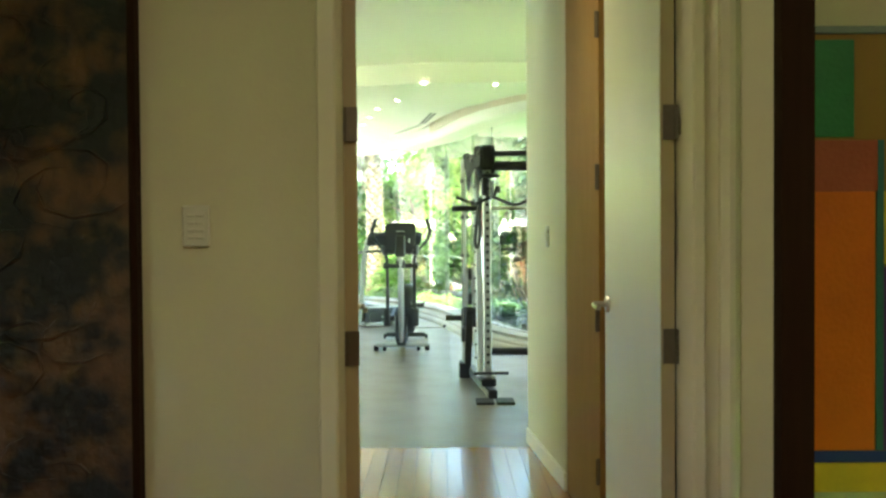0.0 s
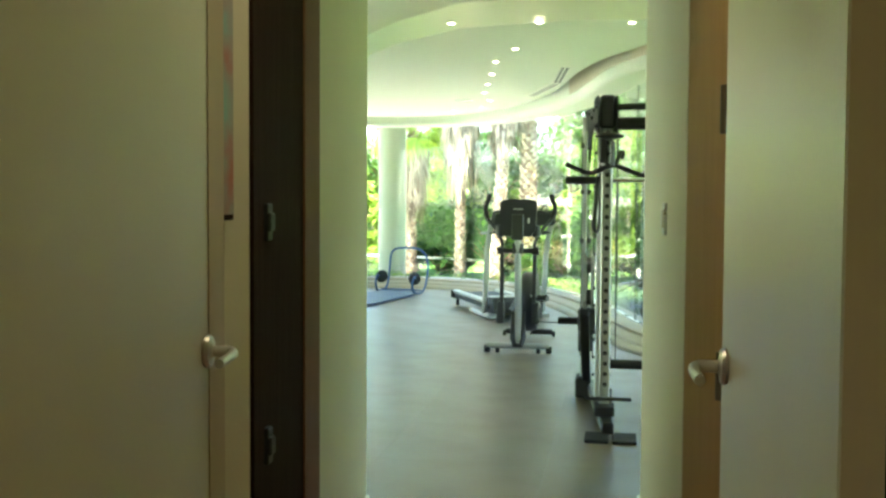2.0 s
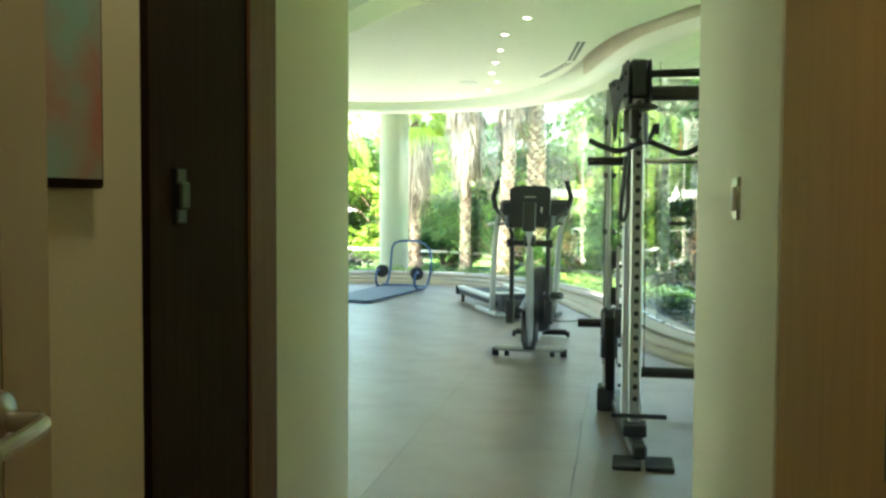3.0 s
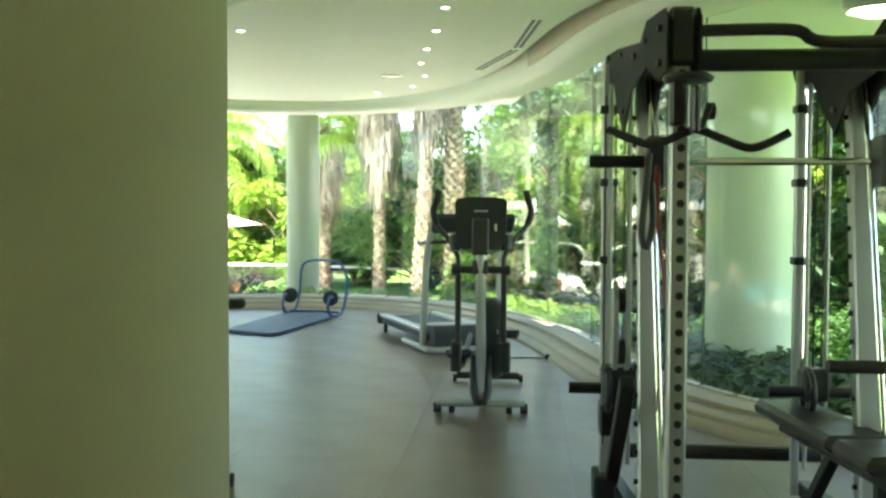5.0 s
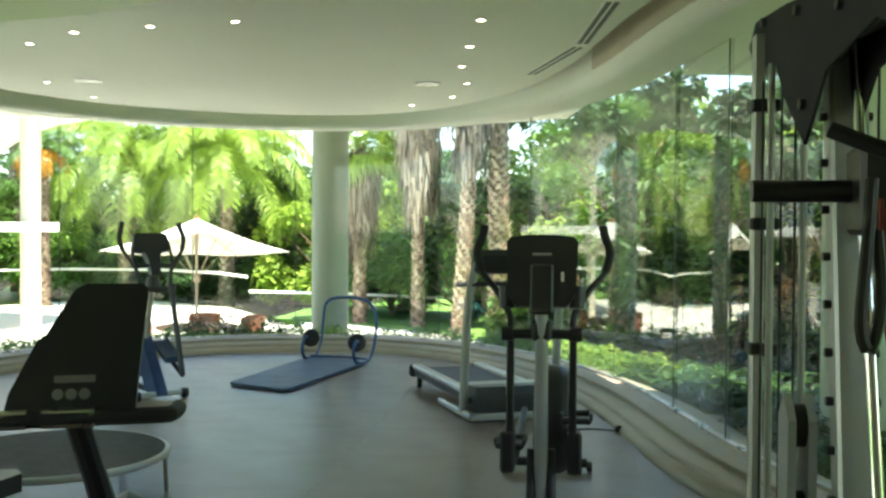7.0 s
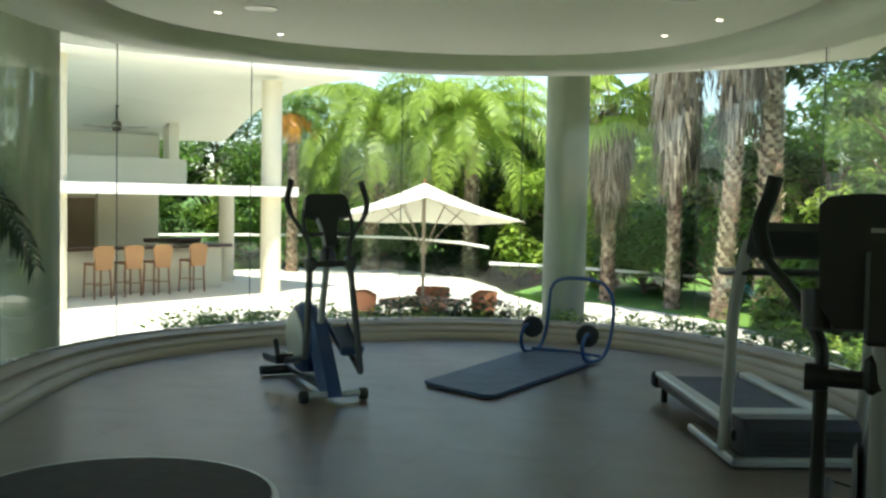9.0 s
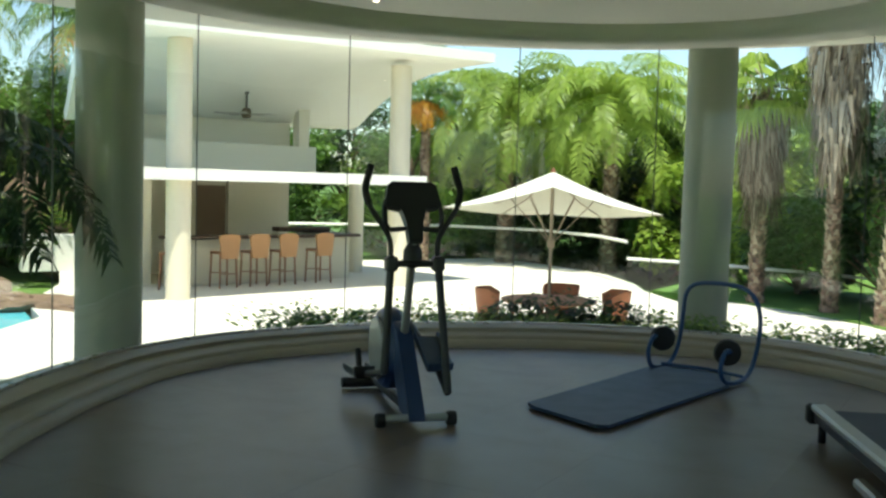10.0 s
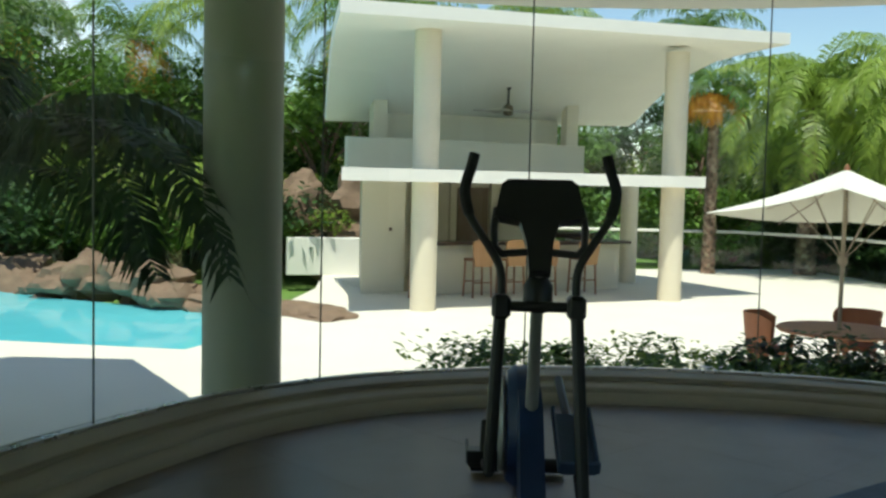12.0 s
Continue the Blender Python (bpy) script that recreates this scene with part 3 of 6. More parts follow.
s = Shape().prism([(-0.567, 5.08), (-0.56, 5.08), (-0.59, 5.34), (-0.605, 5.34)], 0.01, 2.77)
part("edge_strip", s, EDGE_WOOD, d4, "red-brown wooden edge strip")
for z in (0.72, 1.33, 2.1):
    s = Shape().box((-0.53, 4.56, z - 0.05), (-0.5, 4.6, z + 0.05), bevel=0.003).box((-0.51, 4.56, z - 0.025), (-0.492, 4.6, z + 0.025), bevel=0.004)
    part("strike_plate", s, BLACK, d4, "black metal latch plate")

# switch on the passage wall
wall_dir = Matrix.Translation((0.598, 5.78, 1.33)) @ Matrix.Rotation(radians(94.8), 4, "Z")
sw = thing("light_switch", wall_dir, "small white rocker switch on a metal plate", "light switch")
part("plate", Shape().box((-0.035, -0.008, -0.06), (0.035, 0.008, 0.06), bevel=0.003), STEEL, sw, "satin metal plate")
part("rocker", Shape().box((-0.017, 0.005, -0.034), (0.017, 0.016, 0.034), bevel=0.003), WHITE_PLASTIC, sw, "white rocker")

kp = thing("keypad", pose(-0.665, 2.75, 1.4), "cream wall keypad with rows of small buttons", "wall keypad")
part("plate", Shape().box((-0.04, -0.012, -0.055), (0.035, 0.0, 0.058), bevel=0.004), WHITE_PLASTIC, kp)
for r_ in range(4):
    for c_ in range(2):
        part("button", Shape().box((-0.024 + c_ * 0.025, -0.017, 0.026 - r_ * 0.02), (-0.004 + c_ * 0.025, -0.012, 0.034 - r_ * 0.02), bevel=0.002), WHITE_PLASTIC, kp)

# art on the hall wall: mottled dark relief in a wooden frame
ART = shader("mottled_bronze_relief", (0.1, 0.045, 0.015), 0.5, 0.0, 0.3, 5.5, 22, 1.0, (0.006, 0.007, 0.008))
contrast(ART, 5.0, -1.95)
art = thing("wall_panel", pose(-1.3, 2.75, 1.25), "large dark brown mottled relief panel in a thin wooden frame", "wall art")
s = Shape().box((-0.55, -0.035, -1.0), (0.465, -0.002, 1.3))
part("board", s, ART, art)
part("frame", Shape().box((0.465, -0.055, -1.0), (0.485, -0.002, 1.3), bevel=0.004), DARK_WOOD, art, "thin dark wooden frame edge")
s = Shape()
rng = random.Random(4)
for k in range(90):
    cx, cz, r_ = rng.uniform(-0.45, 0.38), rng.uniform(-0.95, 1.2), rng.uniform(0.03, 0.09)
    a0 = rng.uniform(0, 6.3)
    pts = [(cx + r_ * math.cos(a0 + t * 0.7) * (1 + 0.2 * t), -0.036, cz + r_ * math.sin(a0 + t * 0.7)) for t in range(6)]
    s.tube(pts, [0.001, 0.003, 0.005, 0.005, 0.003, 0.001], 5)
part("relief_scroll", s, ART, art, "raised scrolls on the relief")

# colourful painting in the alcove
paint = thing("painting", pose(1.2, 3.39, 0.5), "bright painting of orange, red, green and purple blocks", "painting")
part("canvas", Shape().box((-0.02, -0.03, 0), (0.95, 0, 1.52), bevel=0.003), shader("canvas_ochre", (0.3, 0.17, 0.03), 0.6), paint)
for col, a_, b_ in (((0.02, 0.22, 0.08), (0.0, 1.18), (0.16, 1.5)), ((0.42, 0.09, 0.04), (0.0, 1.0), (0.24, 1.17)), ((0.75, 0.16, 0.01), (0.0, 0.14), (0.23, 1.0)),
                    ((0.03, 0.16, 0.16), (0.235, 0.14), (0.26, 1.17)), ((0.1, 0.02, 0.2), (0.26, 0.14), (0.45, 0.75)), ((0.85, 0.6, 0.05), (0.26, 0.76), (0.45, 1.0)),
                    ((0.02, 0.05, 0.3), (-0.02, 0.1), (0.93, 0.138)), ((0.75, 0.5, 0.05), (-0.02, 0.0), (0.93, 0.098)), ((0.02, 0.04, 0.2), (0.45, 0.14), (0.93, 1.5))):
    part("colour_block", Shape().box((a_[0], -0.036, a_[1]), (b_[0], -0.0302, b_[1]), bevel=0.002), shader("paint_block", col, 0.5, vary=0.12, scale=9, fine=60, bump=0.3), paint)
part("frame", Shape().box((-0.04, -0.04, 1.52), (0.95, 0.0, 1.545), bevel=0.004), shader("frame_blue_grey", (0.2, 0.25, 0.25), 0.4), paint, "thin grey-blue frame rail")

# small framed picture on the passage wall
PRINT = shader("pastel_print", (0.22, 0.4, 0.36), 0.7, vary=0.3, scale=5, fine=20, tone=(0.5, 0.22, 0.17))
contrast(PRINT, 3.0, -1.2)
pic = thing("picture", pose(-0.498, 3.64, 1.36, 0, 0, 90), "narrow framed pastel picture on the passage wall", "picture")
s = Shape().box((0.0, -0.02, -0.02), (0.62, 0.0, 1.1), bevel=0.004)
part("frame", s, DARK_WOOD, pic, "thin dark brown frame")
part("print", Shape().box((0.012, -0.023, -0.006), (0.608, -0.0205, 1.088)), PRINT, pic)


# ---- gym machines ----
def elliptical(name, at, label, body, frame_mat):
    """Origin below the mast; the user stands towards +y."""
    e = thing(name, at, label, "elliptical trainer")
    w_ = 0.29
    s = Shape().tube([(-w_, 0, 0.065), (w_, 0, 0.065)], 0.028, 12)
    part("front_foot_bar", s, frame_mat, e, "silver foot bar")
    for sx in (-1, 1):
        part("foot_wheel", Shape().tube([(sx * (w_ - 0.03), 0.0, 0.033), (sx * (w_ + 0.02), 0.0, 0.033)], 0.033, 14), RUBBER, e)
        part("levelling_foot", Shape().tube([(sx * (w_ - 0.1), 0, 0.0), (sx * (w_ - 0.1), 0, 0.05)], 0.02, 10), RUBBER, e)
    part("rear_foot_bar", Shape().tube([(-0.24, 1.2, 0.05), (0.24, 1.2, 0.05)], 0.028, 12).tube([(-0.27, 1.2, 0.03), (-0.24, 1.2, 0.03)], 0.03, 12).tube([(0.24, 1.2, 0.03), (0.27, 1.2, 0.03)], 0.03, 12), BLACK, e)
    part("floor_rail", Shape().box((-0.03, 0, 0.05), (0.03, 1.2, 0.11), bevel=0.01), frame_mat, e)
    s = Shape().tube([(0, 0.03, 0.1), (0, -0.02, 0.5), (0, -0.09, 1.0), (0, -0.11, 1.1)], [0.034, 0.033, 0.03, 0.03], 12)
    part("mast", s, SILVER, e, "silver mast")
    s = Shape().prism([(-0.07, 0.05), (0.08, 0.05), (0.055, 0.3), (0.0, 0.42), (-0.05, 0.3)], -0.06, 0.28, "y")
    part("mast_cover", Shape().tube([(-0.045, 0.03, 0.38), (-0.05, 0.0, 0.14), (-0.03, -0.03, 0.075), (0.03, -0.03, 0.075), (0.05, 0.0, 0.14), (0.045, 0.03, 0.38)], 0.024, 10), BLACK, e, "black lower fork")
    # shroud with flywheel
    k_, back_ = 0.8, 0.62
    m = Matrix.Translation((0.055, back_, 0.42)) @ Matrix.Rotation(radians(90), 4, "Y")
    s = Shape().lathe([(k_ * 0.26, -0.085), (k_ * 0.34, -0.07), (k_ * 0.365, -0.03), (k_ * 0.365, 0.03), (k_ * 0.34, 0.07), (k_ * 0.26, 0.085), (0.1, 0.09)], 36, m)
    part("flywheel_cover", s, body, e, "rounded flywheel cover")
    s = Shape().lathe([(0.2, 0.0), (0.22, 0.01), (0.2, 0.02), (0.06, 0.022)], 28, Matrix.Translation((-0.035, back_, 0.42)) @ Matrix.Rotation(radians(-90), 4, "Y"))
    part("crank_disc", s, PLASTIC, e)
    for sx, lift, back in ((-1, 0.0, 0.42), (1, 0.16, 0.3)):
        grip = [(sx * 0.15, -0.06, 0.96), (sx * 0.155, -0.04, 1.04), (sx * 0.22, 0.0, 1.15), (sx * 0.3, 0.06, 1.24), (sx * 0.325, 0.1, 1.33), (sx * 0.3, 0.12, 1.42), (sx * 0.29, 0.12, 1.47)]
        part("moving_handle", Shape().tube(smooth_path(grip, 5), 0.017, 10), BLACK, e, "black bowed hand grip")
        part("grip_sleeve", Shape().tube(smooth_path(grip[3:], 5), 0.0215, 10), RUBBER, e, "foam grip")
        part("swing_arm", Shape().box((sx * 0.15 - 0.018, -0.07, 0.0), (sx * 0.15 + 0.018, -0.02, 0.62), Matrix.Translation((0, 0.0, 0.36)) @ Matrix.Rotation(radians(-2), 4, "X"), bevel=0.006), BLACK, e, "black swing arm")
        part("arm_shoe", Shape().box((sx * 0.16 - 0.035, -0.08, 0.3 - 0.02), (sx * 0.16 + 0.035, 0.03, 0.5 - 0.02), bevel=0.012), PLASTIC, e, "black joint cover")
        s = Shape().tube([(sx * 0.15, 0.0, 0.3), (sx * 0.15, 0.4, 0.26 + lift), (sx * 0.13, 1.1, 0.38 - lift)], [0.024, 0.026, 0.02], 10)
        part("pedal_arm", s, PLASTIC, e)
        m = Matrix.Translation((sx * 0.17, back, 0.3 + lift)) @ Matrix.Rotation(radians(-8), 4, "X")
        s = Shape().box((-0.075, -0.17, 0), (0.075, 0.2, 0.03), m, 0.012).box((-0.08, 0.15, 0.02), (0.08, 0.2, 0.06), m, 0.01).box((-0.08, -0.17, 0.02), (-0.066, 0.2, 0.055), m, 0.005).box((0.066, -0.17, 0.02), (0.08, 0.2, 0.055), m, 0.005)
        part("pedal", s, PLASTIC, e, "ribbed black foot pedal")
        part("pivot_cap", Shape().tube([(sx * 0.135, -0.06, 0.95), (sx * 0.19, -0.06, 0.95)], 0.036, 16), PLASTIC, e)
    part("pivot_bar", Shape().tube([(-0.16, -0.06, 0.95), (0.16, -0.06, 0.95)], 0.024, 12).box((-0.05, -0.11, 0.92), (0.05, 0.0, 1.02), bevel=0.015), BLACK, e)
    # console
    m = Matrix.Translation((0, -0.1, 1.08)) @ Matrix.Rotation(radians(-12), 4, "X")
    head = [(-0.16, 0.06), (-0.17, 0.31), (-0.15, 0.335), (-0.08, 0.345), (0.08, 0.345), (0.15, 0.335), (0.17, 0.31), (0.16, 0.06), (0.12, 0.0), (-0.12, 0.0)]
    part("console", Shape().prism(head, -0.03, 0.03, "y", m), PLASTIC, e, "black console housing")
    part("console_neck", Shape().box((-0.055, -0.06, -0.04), (0.055, -0.03, 0.2), m, 0.01), VINYL, e)
    part("badge", Shape().box((-0.045, -0.034, 0.245), (0.045, -0.031, 0.256), m), SILVER, e, "thin grey badge bar")
    part("sticker", Shape().box((0.09, -0.034, 0.12), (0.105, -0.031, 0.165), m), WHITE_PLASTIC, e, "small white sticker")
    for sx in (-1, 1):
        part("side_cup", Shape().lathe([(0.035, -0.02), (0.042, 0.08)], 14, m @ Matrix.Translation((sx * 0.165, 0.02, 0.02))), PLASTIC, e)
    part("screen", Shape().box((-0.09, 0.031, 0.2), (0.09, 0.036, 0.29), m, 0.002), VINYL, e)
    return e


elliptical("elliptical_trainer", pose(-0.47, 11.28, 0, 0, 0, 0), "silver and black elliptical trainer standing alone on the gym floor", PLASTIC, SILVER)


def small_elliptical(at):
    """Origin under the front foot bar; the user stands towards +y."""
    e = thing("elliptical_trainer", at, "blue and black elliptical trainer by the curved glass wall", "elliptical trainer")
    part("front_foot_bar", Shape().tube([(-0.19, 0, 0.05), (0.19, 0, 0.05)], 0.024, 12), SILVER, e, "grey foot bar")
    for sx in (-1, 1):
        part("foot_wheel", Shape().lathe([(0.02, -0.03), (0.04, -0.025), (0.043, 0.0), (0.04, 0.025), (0.02, 0.03)], 16, Matrix.Translation((sx * 0.21, 0, 0.043)) @ Matrix.Rotation(radians(90), 4, "Y")), RUBBER, e)
    part("rear_foot_bar", Shape().tube([(-0.22, 1.12, 0.04), (0.22, 1.12, 0.04)], 0.035, 12), RUBBER, e)
    part("floor_rail", Shape().box((-0.03, 0.02, 0.04), (0.03, 1.12, 0.09), bevel=0.01), BLACK, e)
    part("mast_cover", Shape().prism([(-0.05, 0.04), (0.2, 0.05), (0.5, 0.42), (0.42, 0.55), (0.3, 0.5), (0.02, 0.14)], -0.05, 0.045, "x"), NAVY, e, "blue slanting strut cover")
    part("mast", Shape().tube([(0, 0.34, 0.42), (0, 0.24, 0.75), (0, 0.14, 1.1)], [0.026, 0.024, 0.024], 12), SILVER, e, "grey slanting mast")
    m = Matrix.Translation((-0.02, 0.6, 0.36)) @ Matrix.Rotation(radians(90), 4, "Y")
    part("flywheel_cover", Shape().lathe([(0.16, -0.075), (0.23, -0.065), (0.255, -0.03), (0.255, 0.03), (0.23, 0.065), (0.16, 0.075)], 36, m), NAVY, e, "rounded blue flywheel cover")
    part("crank_disc", Shape().lathe([(0.19, -0.012), (0.2, 0.0), (0.19, 0.012), (0.05, 0.014)], 28, Matrix.Translation((-0.105, 0.6, 0.36)) @ Matrix.Rotation(radians(-90), 4, "Y")), SILVER, e, "grey crank disc")
    for sx, foot in ((-1, (-0.17, 0.1, 0.3)), (1, (0.17, -0.05, 0.2))):
        grip = [(sx * 0.14, 0.13, 0.93), (sx * 0.145, 0.14, 1.06), (sx * 0.2, 0.15, 1.16), (sx * 0.265, 0.17, 1.26), (sx * 0.285, 0.19, 1.35), (sx * 0.262, 0.21, 1.44), (sx * 0.25, 0.22, 1.49)]
        part("moving_handle", Shape().tube(smooth_path(grip, 5), 0.016, 10), BLACK, e, "black bowed hand grip")
        part("grip_sleeve", Shape().tube(smooth_path(grip[3:], 5), 0.021, 10), RUBBER, e, "foam grip")
        part("swing_arm", Shape().tube([(sx * 0.14, 0.12, 0.95), foot], 0.024, 10), BLACK, e, "black swing arm")
        part("pivot_cap", Shape().box((sx * 0.14 - 0.035, 0.08, 0.88), (sx * 0.14 + 0.035, 0.16, 0.97), bevel=0.014), PLASTIC, e)
    part("pivot_bar", Shape().tube([(-0.15, 0.12, 0.925), (0.15, 0.12, 0.925)], 0.02, 12), BLACK, e)
    part("mast_collar", Shape().lathe([(0.04, 0.9), (0.058, 0.92), (0.055, 1.0), (0.03, 1.04)], 18, Matrix.Translation((0, 0.17, 0))), PLASTIC, e, "black mast collar")
    for a_, b_, tilt in (((-0.17, 0.78, 0.16), (-0.17, 0.1, 0.3), 4), ((0.17, 0.32, 0.36), (0.17, -0.05, 0.2), -24)):
        m = Matrix.Translation(a_) @ Matrix.Rotation(radians(-tilt), 4, "X")
        part("pedal_arm", Shape().tube([(a_[0] * 0.95, 0.9, 0.3 if tilt > 0 else 0.5), a_, b_], 0.02, 10), PLASTIC, e)
        s = Shape().box((-0.075, -0.2, 0), (0.075, 0.17, 0.026), m, 0.012)
        for sd in (-1, 1):
            s.box((sd * 0.066, -0.2, 0.02), (sd * 0.08, 0.17, 0.06), m, 0.005)
        s.box((-0.08, -0.21, 0.02), (0.08, -0.19, 0.075), m, 0.006)
        part("pedal", s, PLASTIC if tilt > 0 else BLUE_MAT, e, "ribbed dark foot pedal")
    m = Matrix.Translation((0, 0.14, 1.1)) @ Matrix.Rotation(radians(-22), 4, "X")
    head = [(-0.17, 0.16), (-0.145, 0.29), (-0.12, 0.31), (0.12, 0.31), (0.145, 0.29), (0.17, 0.16), (0.075, 0.14), (0.05, 0.06), (0.04, -0.06), (-0.04, -0.06), (-0.05, 0.06), (-0.075, 0.14)]
    part("console", Shape().prism(head, -0.03, 0.035, "y", m), PLASTIC, e, "black console head")
    for sx in (-1, 1):
        pts = [(sx * 0.16, 0, 0.2), (sx * 0.172, 0, 0.12), (sx * 0.168, 0, 0.05), (sx * 0.14, 0, 0.02), (sx * 0.03, 0, 0.03)]
        part("console_loop", Shape().tube(pts, 0.015, 8, m), PLASTIC, e)
    part("screen", Shape().box((-0.09, 0.036, 0.19), (0.09, 0.041, 0.28), m, 0.002), VINYL, e)
    return e


small_elliptical(pose(-3.74, 14.49, 0, 0, 0, 46))


def treadmill(at):
    e = thing("treadmill", at, "grey treadmill with a dark belt, its console facing the glass wall", "treadmill")
    part("deck", Shape().box((-0.33, 0.1, 0.1), (0.33, 1.72, 0.17), bevel=0.015), PLASTIC, e)
    part("belt", Shape().box((-0.25, 0.28, 0.165), (0.25, 1.7, 0.176), bevel=0.003), BELT, e, "dark blue-black belt")
    for sx in (-1, 1):
        part("side_rail", Shape().box((sx * 0.25, 0.25, 0.165), (sx * 0.345, 1.74, 0.205), bevel=0.012), SILVER, e, "grey side rail")
        part("rear_cap", Shape().box((sx * 0.25, 1.7, 0.09), (sx * 0.36, 1.78, 0.2), bevel=0.015), RUBBER, e)
        part("rear_foot", Shape().tube([(sx * 0.29, 1.66, 0.0), (sx * 0.29, 1.66, 0.1)], 0.022, 10), RUBBER, e)
        part("base_rail", Shape().box((sx * 0.33, -0.1, 0.01), (sx * 0.39, 0.75, 0.06), bevel=0.012), SILVER, e)
        up = [(sx * 0.37, 0.12, 0.05), (sx * 0.375, 0.06, 0.45), (sx * 0.375, -0.0, 0.85), (sx * 0.375, -0.14, 1.12), (sx * 0.375, -0.2, 1.2)]
        part("upright", Shape().tube(smooth_path(up, 5), 0.034, 12, flat=0.7), SILVER, e, "bowed grey upright")
        part("handrail", Shape().tube([(sx * 0.375, -0.1, 1.05), (sx * 0.38, 0.12, 1.02), (sx * 0.38, 0.24, 1.02)], 0.02, 10), PLASTIC, e)
    part("front_bar", Shape().box((-0.39, -0.1, 0.01), (0.39, -0.02, 0.06), bevel=0.012), SILVER, e)
    part("motor_hood", Shape().prism([(-0.06, 0.06), (-0.06, 0.2), (0.0, 0.25), (0.28, 0.235), (0.3, 0.18), (0.3, 0.06)], -0.31, 0.31, "x"), PLASTIC, e, "dark motor hood")
    part("hood_top", Shape().box((-0.31, 0.14, 0.236), (0.31, 0.3, 0.25), bevel=0.006), SILVER, e)
    m = Matrix.Translation((0, -0.2, 1.12)) @ Matrix.Rotation(radians(25), 4, "X")
    part("console", Shape().box((-0.4, -0.04, 0), (0.4, 0.03, 0.2), m, 0.03), PLASTIC, e, "wide black console")
    part("screen", Shape().box((-0.15, 0.03, 0.05), (0.15, 0.036, 0.17), m, 0.004), VINYL, e)
    part("cross_bar", Shape().tube([(-0.38, -0.1, 1.04), (0.38, -0.1, 1.04)], 0.02, 10), PLASTIC, e)
    for k in range(3):
        part("vent_slot", Shape().box((-0.24, -0.064, 0.09 + k * 0.03), (0.24, -0.06, 0.1 + k * 0.03)), RUBBER, e)
    return e


treadmill(pose(-0.76, 14.12, 0, 0, 0, 24))
plug = thing("power_plug", pose(0.02, 13.72, 0), "black power plug and cord lying on the floor", "plug")
part("plug_body", Shape().box((-0.03, -0.04, 0), (0.05, 0.02, 0.045), bevel=0.012).tube([(0.04, -0.01, 0.03), (0.08, 0.0, 0.05)], 0.015, 8), RUBBER, plug)
part("cord", Shape().tube(smooth_path([(-0.03, -0.01, 0.01), (-0.2, 0.05, 0.006), (-0.4, 0.0, 0.006), (-0.62, 0.15, 0.006)], 5), 0.005, 6), RUBBER, plug)

# exercise board with a hoop frame
board = thing("exercise_bench", pose(0, 0, 0), "dark blue floor mat with blue hoop frame and foam rollers", "floor exerciser")
s = Shape().prism([(-3.43, 15.34), (-3.36, 15.26), (-2.86, 15.03), (-2.79, 15.06), (-2.52, 16.75), (-2.6, 17.1), (-3.12, 17.25), (-3.22, 17.1)], 0.012, 0.034)
part("mat", s, BLUE_MAT, board, "dark navy padded mat")
s = Shape().prism([(-3.37, 15.42), (-2.84, 15.2), (-2.6, 16.7), (-2.66, 16.98), (-3.1, 17.1), (-3.16, 16.98)], 0.0, 0.0115)
part("mat_base", s, RUBBER, board)
hoop = [(-3.18, 17.18, 0.25), (-3.19, 17.07, 0.27), (-3.2, 16.99, 0.17), (-3.19, 17.03, 0.06), (-3.16, 17.15, 0.03), (-3.12, 17.32, 0.06), (-3.1, 17.44, 0.2), (-3.09, 17.49, 0.42), (-3.07, 17.49, 0.58), (-2.99, 17.48, 0.66), (-2.8, 17.43, 0.68), (-2.6, 17.38, 0.66), (-2.49, 17.34, 0.57), (-2.45, 17.31, 0.4), (-2.46, 17.24, 0.18), (-2.48, 17.1, 0.05), (-2.51, 16.88, 0.025), (-2.55, 16.7, 0.06), (-2.56, 16.63, 0.17), (-2.545, 16.7, 0.27), (-2.53, 16.8, 0.25)]
part("hoop_frame", Shape().tube(smooth_path(hoop, 5), 0.017, 10), BLUE, board, "bright blue bent tube")
part("hoop_brace", Shape().tube([(-3.16, 17.2, 0.05), (-2.8, 17.18, 0.05), (-2.5, 17.02, 0.05)], 0.013, 8), BLUE, board)
for p, a_ in (((-3.15, 17.17, 0.25), 24), ((-2.56, 16.8, 0.25), 24)):
    m = Matrix.Translation(p) @ Matrix.Rotation(radians(a_), 4, "Z") @ Matrix.Rotation(radians(90), 4, "X")
    part("foam_roller", Shape().lathe([(0.055, -0.045), (0.09, -0.035), (0.098, 0.0), (0.09, 0.035), (0.055, 0.045)], 22, m), RUBBER, board, "black foam roller")

# trampoline
tramp = thing("trampoline", pose(-3.1, 11.5, 0), "small round trampoline with a dark bed and pale rim", "trampoline")
rim = [(0.6 * math.cos(2 * math.pi * k / 48), 0.6 * math.sin(2 * math.pi * k / 48), 0.22) for k in range(48)]
part("rim", Shape().tube(rim, 0.02, 10, closed=True), SILVER, tramp, "silver tube rim")
s = Shape().lathe([(0.46, 0.205), (0.585, 0.222), (0.59, 0.24), (0.46, 0.236)], 48)
part("rim_pad", s, RUBBER, tramp, "dark spring cover")
part("bed", Shape().lathe([(0.47, 0.2), (0.47, 0.214)], 40), BLUE_MAT, tramp, "blue-black jumping bed")
